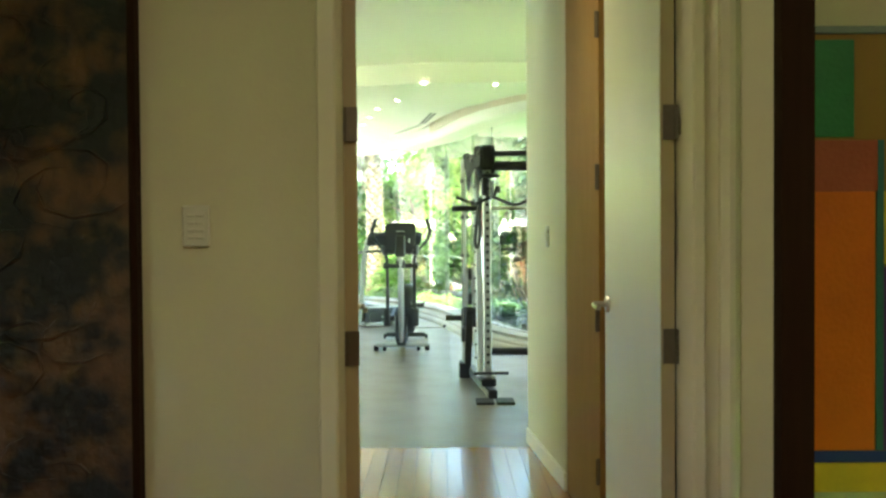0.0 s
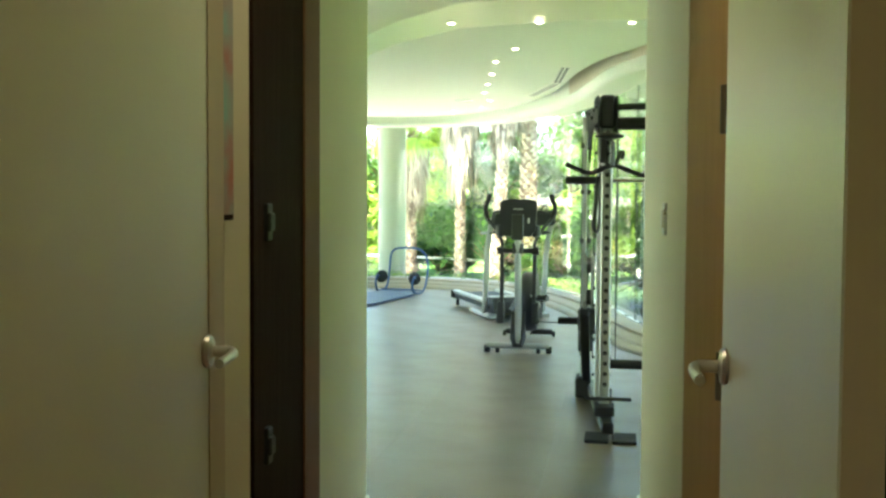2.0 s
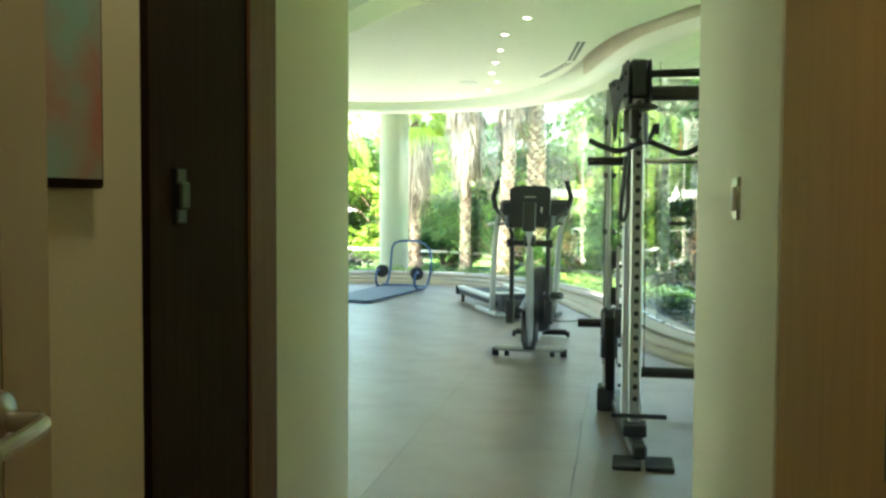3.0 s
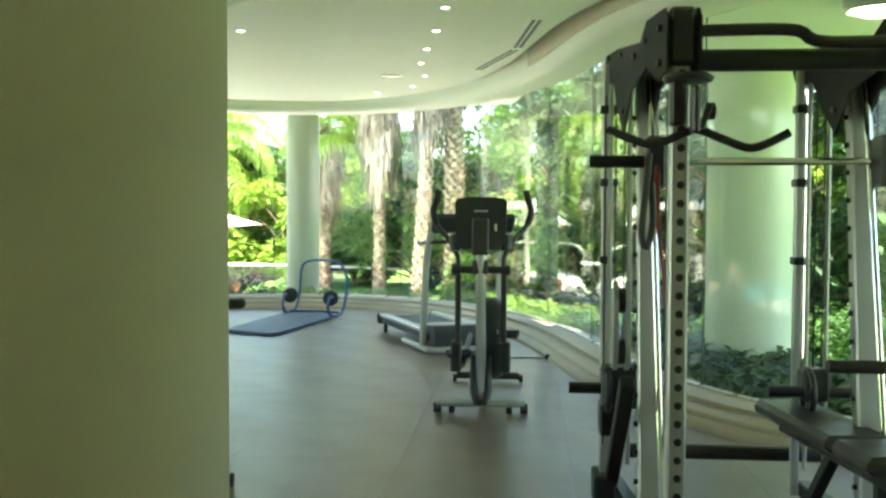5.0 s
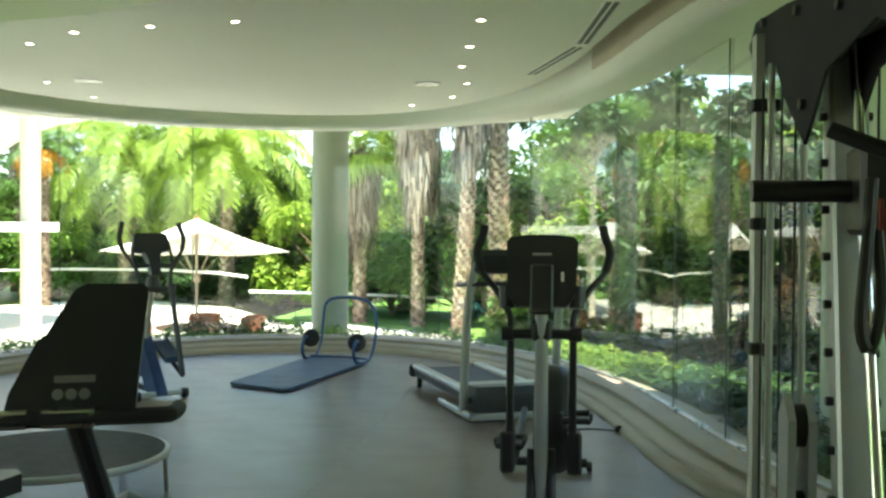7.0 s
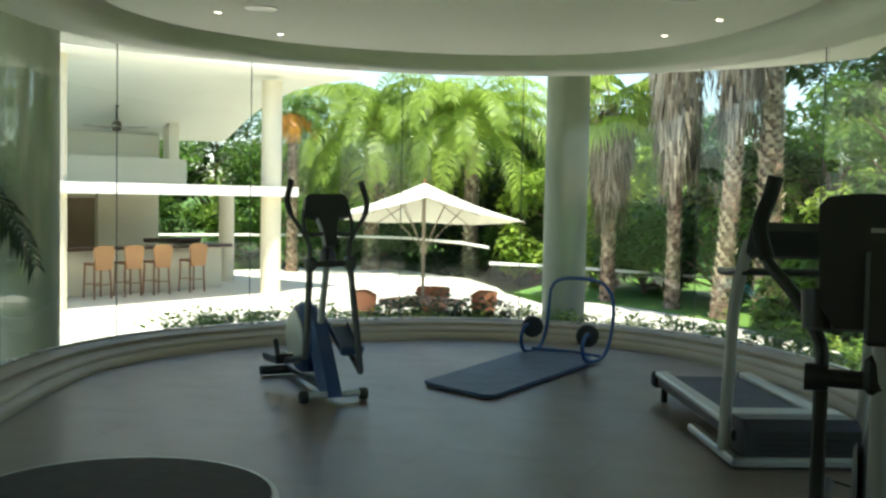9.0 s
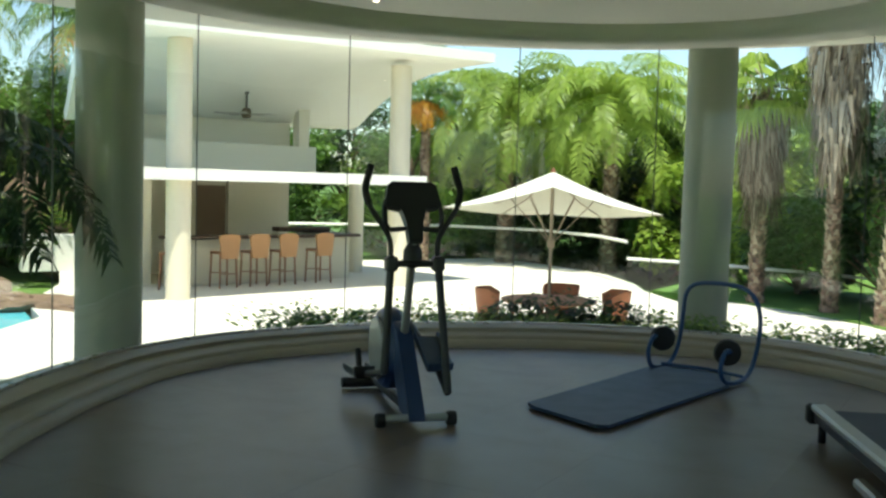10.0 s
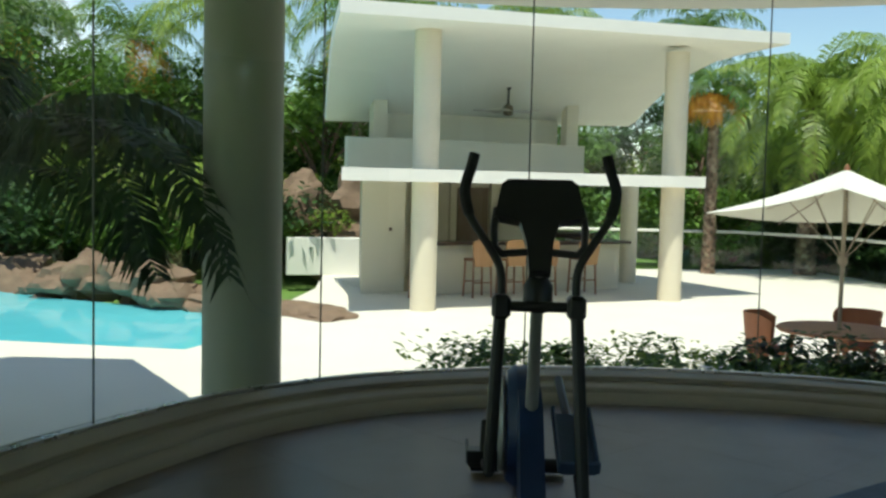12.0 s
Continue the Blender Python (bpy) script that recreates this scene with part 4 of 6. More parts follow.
for k in range(6):
    a_ = 2 * math.pi * (k + 0.3) / 6
    part("leg", Shape().tube([(0.59 * math.cos(a_), 0.59 * math.sin(a_), 0.21), (0.6 * math.cos(a_), 0.6 * math.sin(a_), 0.0)], 0.014, 8), SILVER, tramp)

# upright bike
BUTTON = shader("grey_button", (0.2, 0.2, 0.19), 0.5)
bike = thing("exercise_bike", pose(-1.74, 9.1, 0, 0, 0, 22), "black exercise bike with a tall console and chrome grips", "exercise bike")
m = Matrix.Translation((0, 0, 0.92)) @ Matrix.Rotation(radians(-14), 4, "X")
part("console", Shape().prism([(-0.18, 0.0), (-0.17, 0.05), (-0.1, 0.195), (-0.075, 0.215), (0.0, 0.345), (0.03, 0.362), (0.19, 0.362), (0.205, 0.345), (0.18, 0.12), (0.17, 0.0)], -0.05, 0.04, "y", m), PLASTIC, bike, "tall black console housing")
part("label_strip", Shape().box((-0.05, -0.054, 0.078), (0.06, -0.05, 0.098), m), BUTTON, bike, "grey label strip")
for r_ in range(1):
    for k in range(3):
        part("control_button", Shape().lathe([(0.014, 0), (0.016, 0.003), (0.012, 0.005)], 14, m @ Matrix.Translation((-0.04 + k * 0.036, -0.05, 0.045 + r_ * 0.042)) @ Matrix.Rotation(radians(90), 4, "X")), BUTTON, bike, "grey round button")
bar = [(-0.42, 0.12, 0.9), (-0.4, 0.0, 0.905), (-0.33, -0.05, 0.91), (0.2, -0.05, 0.91), (0.27, 0.0, 0.905), (0.29, 0.12, 0.9)]
part("handlebar", Shape().tube(smooth_path(bar, 4), 0.024, 10), RUBBER, bike, "black handlebar")
for a_, b_ in ((-0.26, -0.12), (-0.08, 0.06)):
    part("grip_sensor", Shape().tube([(a_, -0.05, 0.91), (b_, -0.05, 0.91)], 0.028, 12), STEEL, bike, "chrome pulse grip")
part("console_post", Shape().tube([(0.0, 0.0, 0.92), (0.05, 0.12, 0.7), (0.14, 0.38, 0.25), (0.15, 0.46, 0.1)], [0.035, 0.036, 0.045, 0.05], 10), PLASTIC, bike, "slanting black post")
part("body_cover", Shape().lathe([(0.1, -0.07), (0.2, -0.06), (0.23, 0.0), (0.2, 0.06), (0.1, 0.07)], 28, Matrix.Translation((0.12, 0.6, 0.3)) @ Matrix.Rotation(radians(90), 4, "Y")), PLASTIC, bike, "dark crank cover")
part("floor_rail", Shape().tube([(0.12, 0.2, 0.06), (0.1, 0.6, 0.06), (-0.35, 1.2, 0.05)], 0.03, 10), SILVER, bike)
part("foot_bar", Shape().tube([(-0.2, 0.3, 0.035), (0.26, 0.2, 0.035)], 0.035, 12), RUBBER, bike)
part("rear_foot_bar", Shape().tube([(-0.55, 1.08, 0.035), (-0.15, 1.32, 0.035)], 0.033, 12), RUBBER, bike)
part("seat_post", Shape().tube([(-0.25, 1.0, 0.09), (-0.4, 0.98, 0.45)], 0.03, 10), SILVER, bike)
part("seat", Shape().prism([(-0.03, -0.2), (0.03, -0.2), (0.06, 0.0), (0.13, 0.12), (0.1, 0.2), (-0.1, 0.2), (-0.13, 0.12), (-0.06, 0.0)], 0.43, 0.5, "z", Matrix.Translation((-0.42, 0.98, 0))), VINYL, bike)
for sx, z in ((0.0, 0.12), (0.2, 0.42)):
    part("pedal", Shape().box((sx - 0.05, 0.46, z), (sx + 0.05, 0.56, z + 0.03), bevel=0.008), PLASTIC, bike)
loop = [(0.21, 0.5 + 0.055 * math.cos(2 * math.pi * k / 16), 0.46 + 0.06 * math.sin(2 * math.pi * k / 16)) for k in range(16)]
part("pedal_strap", Shape().tube(loop, 0.007, 6, closed=True, flat=1.0), RUBBER, bike)

# smith machine
rack = thing("smith_machine", pose(0, 0, 0), "grey and black smith machine with cables and chrome guide rods", "weight machine")


GUSSET = shader("gusset_paint", (0.035, 0.036, 0.04), 0.8)
GUSSET.node_tree.nodes["Principled BSDF"].inputs["Specular IOR Level"].default_value = 0.2


def side_frame(x, sx):
    m = Matrix.Translation((x, 0, 0))
    skew = m @ Matrix(((1, -0.09, 0, 0.738), (0, 1, 0, 0), (0, 0, 1, 0), (0, 0, 0, 1)))
    part("front_upright", Shape().box((-0.036, 8.2, 0.04), (0.03, 8.28, 1.98), m, 0.008), SILVER, rack, "silver upright with a row of holes")
    s = Shape()
    for k in range(27):
        z = 0.28 + k * 0.064
        s.lathe([(0.013, 0.0), (0.014, 0.006), (0.008, 0.0061), (0.007, 0.001)], 12, m @ Matrix.Translation((0.0, 8.2, z)) @ Matrix.Rotation(radians(90), 4, "X"))
    part("hole_bushing", s, BLACK, rack, "row of black bushings")["kind"] = "stuff"
    part("mid_upright", Shape().box((-0.045, -0.04, 0.0), (0.045, 0.04, 1.98), m @ Matrix.Translation((-0.03, 8.72, 0.05)) @ Matrix.Rotation(radians(-8), 4, "X"), 0.008), SILVER, rack, "leaning silver upright")
    s = Shape()
    for k in range(14):
        z = 0.2 + k * 0.115
        for sd in (-1, 1):
            s.tube([(sd * 0.045, 0, z), (sd * 0.062, 0, z)], 0.011, 8, m @ Matrix.Translation((-0.03, 8.72, 0.05)) @ Matrix.Rotation(radians(-8), 4, "X"))
    part("rack_bolt", s, BLACK, rack, "row of small bolts")["kind"] = "stuff"
    part("guide_rod", Shape().tube([(0.01, 8.62, 0.08), (-0.03, 8.9, 1.95)], 0.0145, 12, m), CHROME, rack, "chrome guide rod")
    part("rod_socket", Shape().tube([(0.01, 8.6, 0.06), (0.01, 8.62, 0.18)], 0.032, 12, m), BLACK, rack)
    part("rear_upright", Shape().box((-0.19, 9.3, 0.05), (-0.155, 9.34, 2.0), m, 0.006), SILVER, rack, "slim grey rear post")
    for z in (1.1, 1.45, 1.78):
        part("cable_stop", Shape().box((-0.2, 9.27, z), (-0.12, 9.35, z + 0.035), m, 0.005), BLACK, rack)
    part("weight_stack", Shape().box((-0.2, 9.14, 0.34), (-0.1, 9.29, 0.48), m, 0.008), BLACK, rack)
    part("cable_rod", Shape().tube([(-0.16, 9.2, 0.2), (-0.16, 9.2, 1.9)], 0.01, 8, m).tube([(-0.07, 9.22, 0.2), (-0.07, 9.22, 1.9)], 0.01, 8, m), SILVER, rack)
    s = Shape()
    for dx, dy in ((-0.185, 9.18), (-0.14, 9.16), (-0.1, 9.18), (0.06, 9.0)):
        s.tube([(dx, dy, 0.3), (dx, dy, 1.85)], 0.0035, 6, m)
    part("cable", s, BLACK, rack, "thin black cables")
    part("base_rail", Shape().box((-0.04, 7.92, 0.03), (0.035, 9.4, 0.1), skew, 0.01), BLACK, rack)
    part("foot_plate", Shape().box((-0.11, 7.82, 0.0), (0.03, 8.05, 0.02), m, 0.006).box((0.05, 7.82, 0.0), (0.19, 8.05, 0.02), m, 0.006), RUBBER, rack, "black rubber foot plate")
    if x < 1:
        part("rear_foot", Shape().box((-0.22, 9.2, 0.0), (-0.12, 9.42, 0.14), m, 0.01), RUBBER, rack)
    if x < 1:
        part("slant_brace", Shape().box((-0.03, -0.03, 0), (0.03, 0.03, 0.95), m @ Matrix.Translation((-0.14, 9.28, 0.1)) @ Matrix.Rotation(radians(52), 4, "X"), 0.006), BLACK, rack)
    part("low_step", Shape().tube([(-0.12, 8.15, 0.2), (0.16, 8.15, 0.2)], 0.012, 8, m).box((-0.06, 8.1, 0.1), (0.06, 8.25, 0.16), m, 0.006), RUBBER, rack)
    # top plates
    top = [(8.16, 1.82), (8.16, 2.0), (8.2, 2.04), (8.5, 2.05), (8.62, 1.99), (9.1, 2.04), (9.4, 2.05), (9.46, 1.99), (9.4, 1.91), (9.2, 1.9), (9.12, 1.8), (8.95, 1.66), (8.8, 1.82), (8.5, 1.88), (8.3, 1.8)]
    for dx in (-0.062, 0.05):
        part("gusset_plate", Shape().prism(top, dx, dx + 0.008, "x", skew), GUSSET, rack, "dark grey bolted gusset plate")
    s = Shape()
    for y, z in ((8.25, 1.98), (8.25, 1.86), (8.5, 1.98), (9.0, 2.0), (9.4, 1.98), (9.3, 2.03), (8.95, 1.76), (8.7, 1.95)):
        s.tube([(-0.062, y, z), (-0.075, y, z)], 0.014, 8, skew)
    part("plate_bolt", s, BLACK, rack, "bolts on the gusset plate")["kind"] = "stuff"
    part("upright_cap", Shape().box((-0.05, 8.165, 1.84), (0.045, 8.3, 2.04), m, 0.015), BLACK, rack, "black upright cap")
    part("top_rail", Shape().box((-0.05, 8.31, 1.9), (0.045, 9.45, 1.98), skew, 0.01), SILVER, rack)
    part("weight_peg", Shape().tube([(0.02, 9.12, 0.56), (-0.34, 9.12, 0.56)] if sx < 0 else [(0.02, 9.12, 0.56), (0.34, 9.12, 0.56)], 0.026, 12, m), BLACK, rack, "black weight peg")
    pm = m @ Matrix.Translation((sx * 0.17, 9.12, 0.56)) @ Matrix.Rotation(radians(90), 4, "Y")
    ring_ = [(0.095 * math.cos(2 * math.pi * k / 24), 0.095 * math.sin(2 * math.pi * k / 24), 0) for k in range(24)]
    part("hand_wheel", Shape().tube(ring_, 0.014, 8, pm, closed=True).tube([(-0.09, 0, 0), (0.09, 0, 0)], 0.01, 6, pm).tube([(0, -0.09, 0), (0, 0.09, 0)], 0.01, 6, pm), BLACK, rack, "small spoked collar wheel")
    part("peg_block", Shape().box((-0.2, 9.05, 0.48), (0.0, 9.2, 0.66), m, 0.02) if x < 1 else Shape().box((-0.2, 9.09, 0.52), (-0.08, 9.2, 0.66), m, 0.015), BLACK, rack)


side_frame(0.36, -1)
side_frame(1.22, -1)
part("top_cross_beam", Shape().tube([(0.36, 8.35, 1.88), (1.22, 8.35, 1.88)], 0.04, 12), BLACK, rack, "thick black cross beam")
part("chin_bar", Shape().tube(smooth_path([(0.38, 8.3, 1.975), (0.6, 8.3, 1.98), (0.77, 8.3, 1.975), (0.83, 8.28, 1.935), (1.0, 8.28, 1.93), (1.2, 8.28, 1.935)], 3), 0.022, 10), BLACK, rack, "bent black chin-up bar")
part("barbell", Shape().tube([(0.3, 8.78, 1.54), (1.28, 8.78, 1.54)], 0.0155, 12), CHROME, rack, "chrome smith bar")
for xa, xb in ((0.36, 0.08), (1.22, 1.5)):
    part("barbell_sleeve", Shape().tube([(xa, 8.79, 1.54), (xb, 8.79, 1.54)], 0.026, 12), BLACK, rack, "black bar sleeve")
for xa in (0.3, 1.2):
    part("bar_carriage", Shape().box((xa, 8.7, 1.44), (xa + 0.08, 8.84, 1.64), bevel=0.012), BLACK, rack)
part("lat_bar", Shape().tube(smooth_path([(0.11, 8.2, 1.625), (0.2, 8.17, 1.585), (0.27, 8.15, 1.57), (0.39, 8.12, 1.615), (0.47, 8.11, 1.59), (0.56, 8.1, 1.555), (0.62, 8.1, 1.565), (0.7, 8.1, 1.605)], 4), 0.015, 10), RUBBER, rack, "curved black pull-down bar")
part("rear_cross_bar", Shape().tube([(0.3, 9.4, 0.22), (1.22, 9.4, 0.22)], 0.035, 12), BLACK, rack, "low black cross bar")
part("pulley_head", Shape().lathe([(0.03, 0), (0.08, 0.008), (0.088, 0.022), (0.07, 0.035), (0.03, 0.04)], 22, Matrix.Translation((0.37, 8.13, 1.77))).box((0.31, 8.1, 1.63), (0.36, 8.17, 1.78), bevel=0.01), BLACK, rack, "black pulley cap")
part("pulley_bracket", Shape().box((0.375, 8.06, 1.6), (0.405, 8.12, 1.76), bevel=0.01).tube([(0.41, 8.1, 1.62), (0.44, 8.1, 1.7)], 0.012, 8), PLASTIC, rack)
part("pulley_knob", Shape().lathe([(0.02, 0), (0.03, 0.01), (0.03, 0.03), (0.018, 0.035)], 14, Matrix.Translation((0.43, 8.14, 1.68)) @ Matrix.Rotation(radians(90), 4, "Y")), BLACK, rack)
part("pulley_plate", Shape().prism([(8.94, 0.72), (9.0, 0.66), (9.06, 0.72), (9.06, 0.98), (9.0, 1.04), (8.94, 0.98)], 0.2, 0.22, "x").prism([(8.94, 0.72), (9.0, 0.66), (9.06, 0.72), (9.06, 0.98), (9.0, 1.04), (8.94, 0.98)], 0.25, 0.27, "x"), SILVER, rack, "grey pulley side plates")
part("pulley_wheel", Shape().tube([(0.22, 9.0, 0.74), (0.25, 9.0, 0.74)], 0.055, 16), BLACK, rack)
part("pulley_wheel", Shape().tube([(0.22, 9.0, 0.96), (0.25, 9.0, 0.96)], 0.055, 16), BLACK, rack)
part("hanging_strap", Shape().tube(smooth_path([(0.3, 8.62, 1.56), (0.285, 8.6, 1.4), (0.27, 8.58, 1.25), (0.29, 8.58, 1.2), (0.315, 8.6, 1.3), (0.31, 8.62, 1.45)], 3), 0.014, 8), VINYL, rack, "black hanging strap handle")
part("red_cord", Shape().tube(smooth_path([(0.335, 8.68, 1.52), (0.34, 8.67, 1.3), (0.37, 8.63, 1.05), (0.385, 8.62, 0.85)], 4), 0.007, 6).tube(smooth_path([(0.345, 8.68, 1.5), (0.35, 8.66, 1.25), (0.385, 8.62, 0.9)], 4), 0.006, 6), RED, rack, "red elastic cord")
part("weight_horn", Shape().tube([(1.22, 8.6, 0.75), (0.98, 8.6, 0.75)], 0.026, 12), BLACK, rack)

bench = thing("weight_bench", pose(0.99, 9.34, 0, 0, 0, -82), "flat black padded weight bench on a dark steel frame", "weight bench")
part("pad", Shape().box((0.0, -0.13, 0.42), (0.78, 0.13, 0.49), bevel=0.022), VINYL, bench, "black vinyl pad")
part("seat_pad", Shape().box((0.8, -0.13, 0.42), (1.12, 0.13, 0.49), bevel=0.022), VINYL, bench, "black vinyl pad")
part("spine", Shape().box((0.05, -0.03, 0.35), (1.05, 0.03, 0.42), bevel=0.006), BLACK, bench)
part("leg", Shape().box((-0.025, -0.025, 0), (0.025, 0.025, 0.46), Matrix.Translation((0.3, 0, 0.06)) @ Matrix.Rotation(radians(40), 4, "Y"), 0.006), BLACK, bench)
part("floor_rail", Shape().box((0.28, -0.035, 0.03), (1.0, 0.035, 0.09), bevel=0.008), BLACK, bench)
part("foot_bar", Shape().tube([(0.3, -0.26, 0.045), (0.3, 0.24, 0.045)], 0.04, 14), RUBBER, bench, "black foot bar with rubber ends")
part("rear_foot_bar", Shape().tube([(1.0, -0.2, 0.035), (1.0, 0.2, 0.035)], 0.035, 12), RUBBER, bench)
part("rear_leg", Shape().box((0.93, -0.025, 0.08), (0.98, 0.025, 0.36), bevel=0.006), BLACK, bench)

# ceiling fittings
for x, y in ((lambda q: (-0.31 + (q[0] + 0.31) * 1.067, 5.94 + (q[1] - 5.94) * 1.067))(q_) for q_ in ((-2.23, 11.36), (-2.3, 12.11), (-2.86, 12.2), (-3.41, 12.33), (-3.9, 12.68), (-4.7, 14.37), (-4.77, 15.34), (-0.72, 11.34), (-0.86, 12.2), (-1.01, 13.05), (-1.15, 13.86), (-1.2, 14.73), (-1.42, 15.58), (-1.89, 16.16), (-0.8, 9.35), (-0.18, 9.4), (0.46, 9.49), (-0.47, 10.6))):
    d = thing("downlight", pose(x, y, PLATE), "small round recessed downlight in the lowered ceiling", "downlight", "ceiling downlights")
    part("trim_ring", Shape().lathe([(0.042, 0.0), (0.045, -0.004), (0.03, -0.005), (0.028, 0.0)], 20), WHITE_PLASTIC, d)
    part("bulb", Shape().lathe([(0.026, 0.0), (0.022, -0.004), (0.004, -0.006)], 16), LAMP, d, "glowing lamp")
for x, y in ((-4.58, 14.88), (-1.61, 15.3)):
    d = thing("ceiling_speaker", pose(x, y, PLATE), "round flat ceiling speaker grille", "speaker", "ceiling speakers")
    part("grille", Shape().lathe([(0.12, 0.0), (0.125, -0.006), (0.115, -0.008), (0.11, -0.006), (0.02, -0.006)], 28), SILVER, d)
VENT_DARK = shader("vent_slot", (0.03, 0.03, 0.03), 0.6)
for (x0, y0), (x1, y1) in (((-0.11, 12.21), (-0.27, 13.49)), ((-0.3, 13.62), (-0.68, 14.86))):
    a_ = math.atan2(y1 - y0, x1 - x0)
    ln = math.hypot(x1 - x0, y1 - y0)
    d = thing("air_vent", Matrix.Translation((x0, y0, PLATE)) @ Matrix.Rotation(a_, 4, "Z"), "long slim slot air vent in the ceiling", "air vent", "slot vents")
    part("frame", Shape().box((0, -0.05, -0.006), (ln, -0.04, 0.0)).box((0, 0.04, -0.006), (ln, 0.05, 0.0)).box((0, -0.006, -0.006), (ln, 0.006, 0.0)), WHITE_PLASTIC, d)
    part("slot", Shape().box((0, -0.04, -0.0025), (ln, -0.006, -0.0005)).box((0, 0.006, -0.0025), (ln, 0.04, -0.0005)), VENT_DARK, d, "dark slot")

# ---- pavilion ----
PU = Vector((0.302, 0.953, 0)).normalized()
PV = Vector((-PU.y, PU.x, 0))
PM = Matrix(((PU.x, PV.x, 0, -14.7), (PU.y, PV.y, 0, 23.8), (0, 0, 1, 0), (0, 0, 0, 1)))
pav = thing("pavilion", PM, "open white stucco pool pavilion with a curved roof and bar", "pavilion")
prof = [(-1.0, 4.2), (-1.0, 3.98), (0.2, 3.93), (1.2, 3.84), (2.2, 3.6), (3.0, 3.26), (3.6, 2.92), (4.0, 2.66), (4.3, 2.56), (4.6, 2.6), (4.75, 2.75), (4.3, 2.95), (3.8, 3.3), (3.2, 3.65), (2.4, 3.95), (1.2, 4.14), (0.2, 4.2)]
s = Shape().prism(prof, -2.0, 7.4, "x")
# the left end is cut on the skew
s.v = [(x + 0.3 * (y + 1) if x < 0 else x, y, z + 0.03 * max(x, 0)) for x, y, z in s.v]
part("roof", s, STUCCO, pav, "white curved cantilever roof")
for u_ in (0.0, 5.45):
    part("pillar", Shape().lathe([(0.235, TERRACE - 0.1), (0.235, 4.0)], 28, Matrix.Translation((u_, 0, 0))), CREAM_STUCCO, pav, "round cream pillar")
part("pillar", Shape().lathe([(0.2, TERRACE - 0.1), (0.2, 1.42)], 20, Matrix.Translation((6.8, 3.3, 0))), CREAM_STUCCO, pav)
part("canopy_slab", Shape().prism([(-1.75, -0.5), (5.85, -0.5), (5.85, 4.6), (0.1, 4.6)], 1.33, 1.55), STUCCO, pav, "flat white mid-height slab")
part("upper_wall", Shape().box((-0.38, 3.0, 1.55), (5.3, 3.15, 2.2), bevel=0.01).prism([(-0.38, 3.15), (-0.2, 3.15), (0.35, 4.6), (0.17, 4.6)], 1.55, 2.2).box((5.15, 3.15, 1.55), (5.3, 4.6, 2.2)), PAVILION_WALL, pav, "cream parapet above the slab")
part("upper_post", Shape().box((0.38, 3.5, 2.1), (0.69, 3.75, 3.2)).box((5.12, 3.5, 2.1), (5.43, 3.75, 3.2)).box((0.69, 3.9, 2.1), (5.12, 4.05, 2.8)), PAVILION_WALL, pav)
part("left_wall", Shape().prism([(-0.19, 2.6), (0.75, 2.6), (0.8, 5.0), (0.68, 5.0)], TERRACE, 1.33), PAVILION_WALL, pav)
part("back_wall", Shape().box((0.75, 4.6, TERRACE), (5.6, 4.8, 1.32), bevel=0.01).box((2.7, 4.5, TERRACE), (2.85, 4.6, 1.32)).box((3.75, 4.5, TERRACE), (3.95, 4.6, 1.32)), PAVILION_WALL, pav)
part("back_door", Shape().box((2.9, 4.54, TERRACE), (3.7, 4.6, 1.2), bevel=0.01), shader("door_brown", (0.2, 0.13, 0.08), 0.5), pav, "brown wooden door")
part("wall_knob", Shape().lathe([(0.03, 0), (0.035, 0.02), (0.02, 0.03)], 12, Matrix.Translation((0.42, 2.6, 0.35)) @ Matrix.Rotation(radians(90), 4, "X")), COUNTER, pav)
part("bar_front", Shape().box((0.9, 2.1, TERRACE), (5.7, 2.3, 0.06), bevel=0.01).box((5.5, 2.3, TERRACE), (5.7, 4.0, 0.06)), PAVILION_WALL, pav)
part("counter_top", Shape().box((0.8, 1.85, 0.06), (5.85, 2.4, 0.13), bevel=0.02).box((5.4, 2.4, 0.06), (5.85, 4.1, 0.13), bevel=0.02).box((4.3, 3.1, 0.13), (5.85, 3.4, 0.24), bevel=0.02), COUNTER, pav, "dark brown granite counter")
part("base_plinth", Shape().box((0.2, 2.4, TERRACE), (5.6, 4.8, TERRACE + 0.03)), PAVILION_WALL, pav)

FAN_BLADE = shader("pale_blade", (0.45, 0.43, 0.37), 0.5)
fan = thing("ceiling_fan", PM @ Matrix.Translation((3.3, 3.0, 2.9)), "bronze ceiling fan hanging under the pavilion roof", "ceiling fan")
part("rod", Shape().tube([(0, 0, 0.1), (0, 0, 0.5)], 0.025, 8).lathe([(0.06, 0.46), (0.07, 0.56)], 12), BLACK, fan)
part("motor", Shape().lathe([(0.04, -0.12), (0.1, -0.1), (0.12, 0.0), (0.1, 0.1), (0.05, 0.13)], 18), shader("bronze", (0.15, 0.11, 0.07), 0.4, 0.6), fan)
for k in range(5):
    part("blade", Shape().box((0.1, -0.07, -0.02), (0.75, 0.07, -0.005), Matrix.Rotation(2 * math.pi * (k + 0.2) / 5, 4, "Z") @ Matrix.Rotation(radians(8), 4, "X"), 0.004), FAN_BLADE, fan, "pale blade")

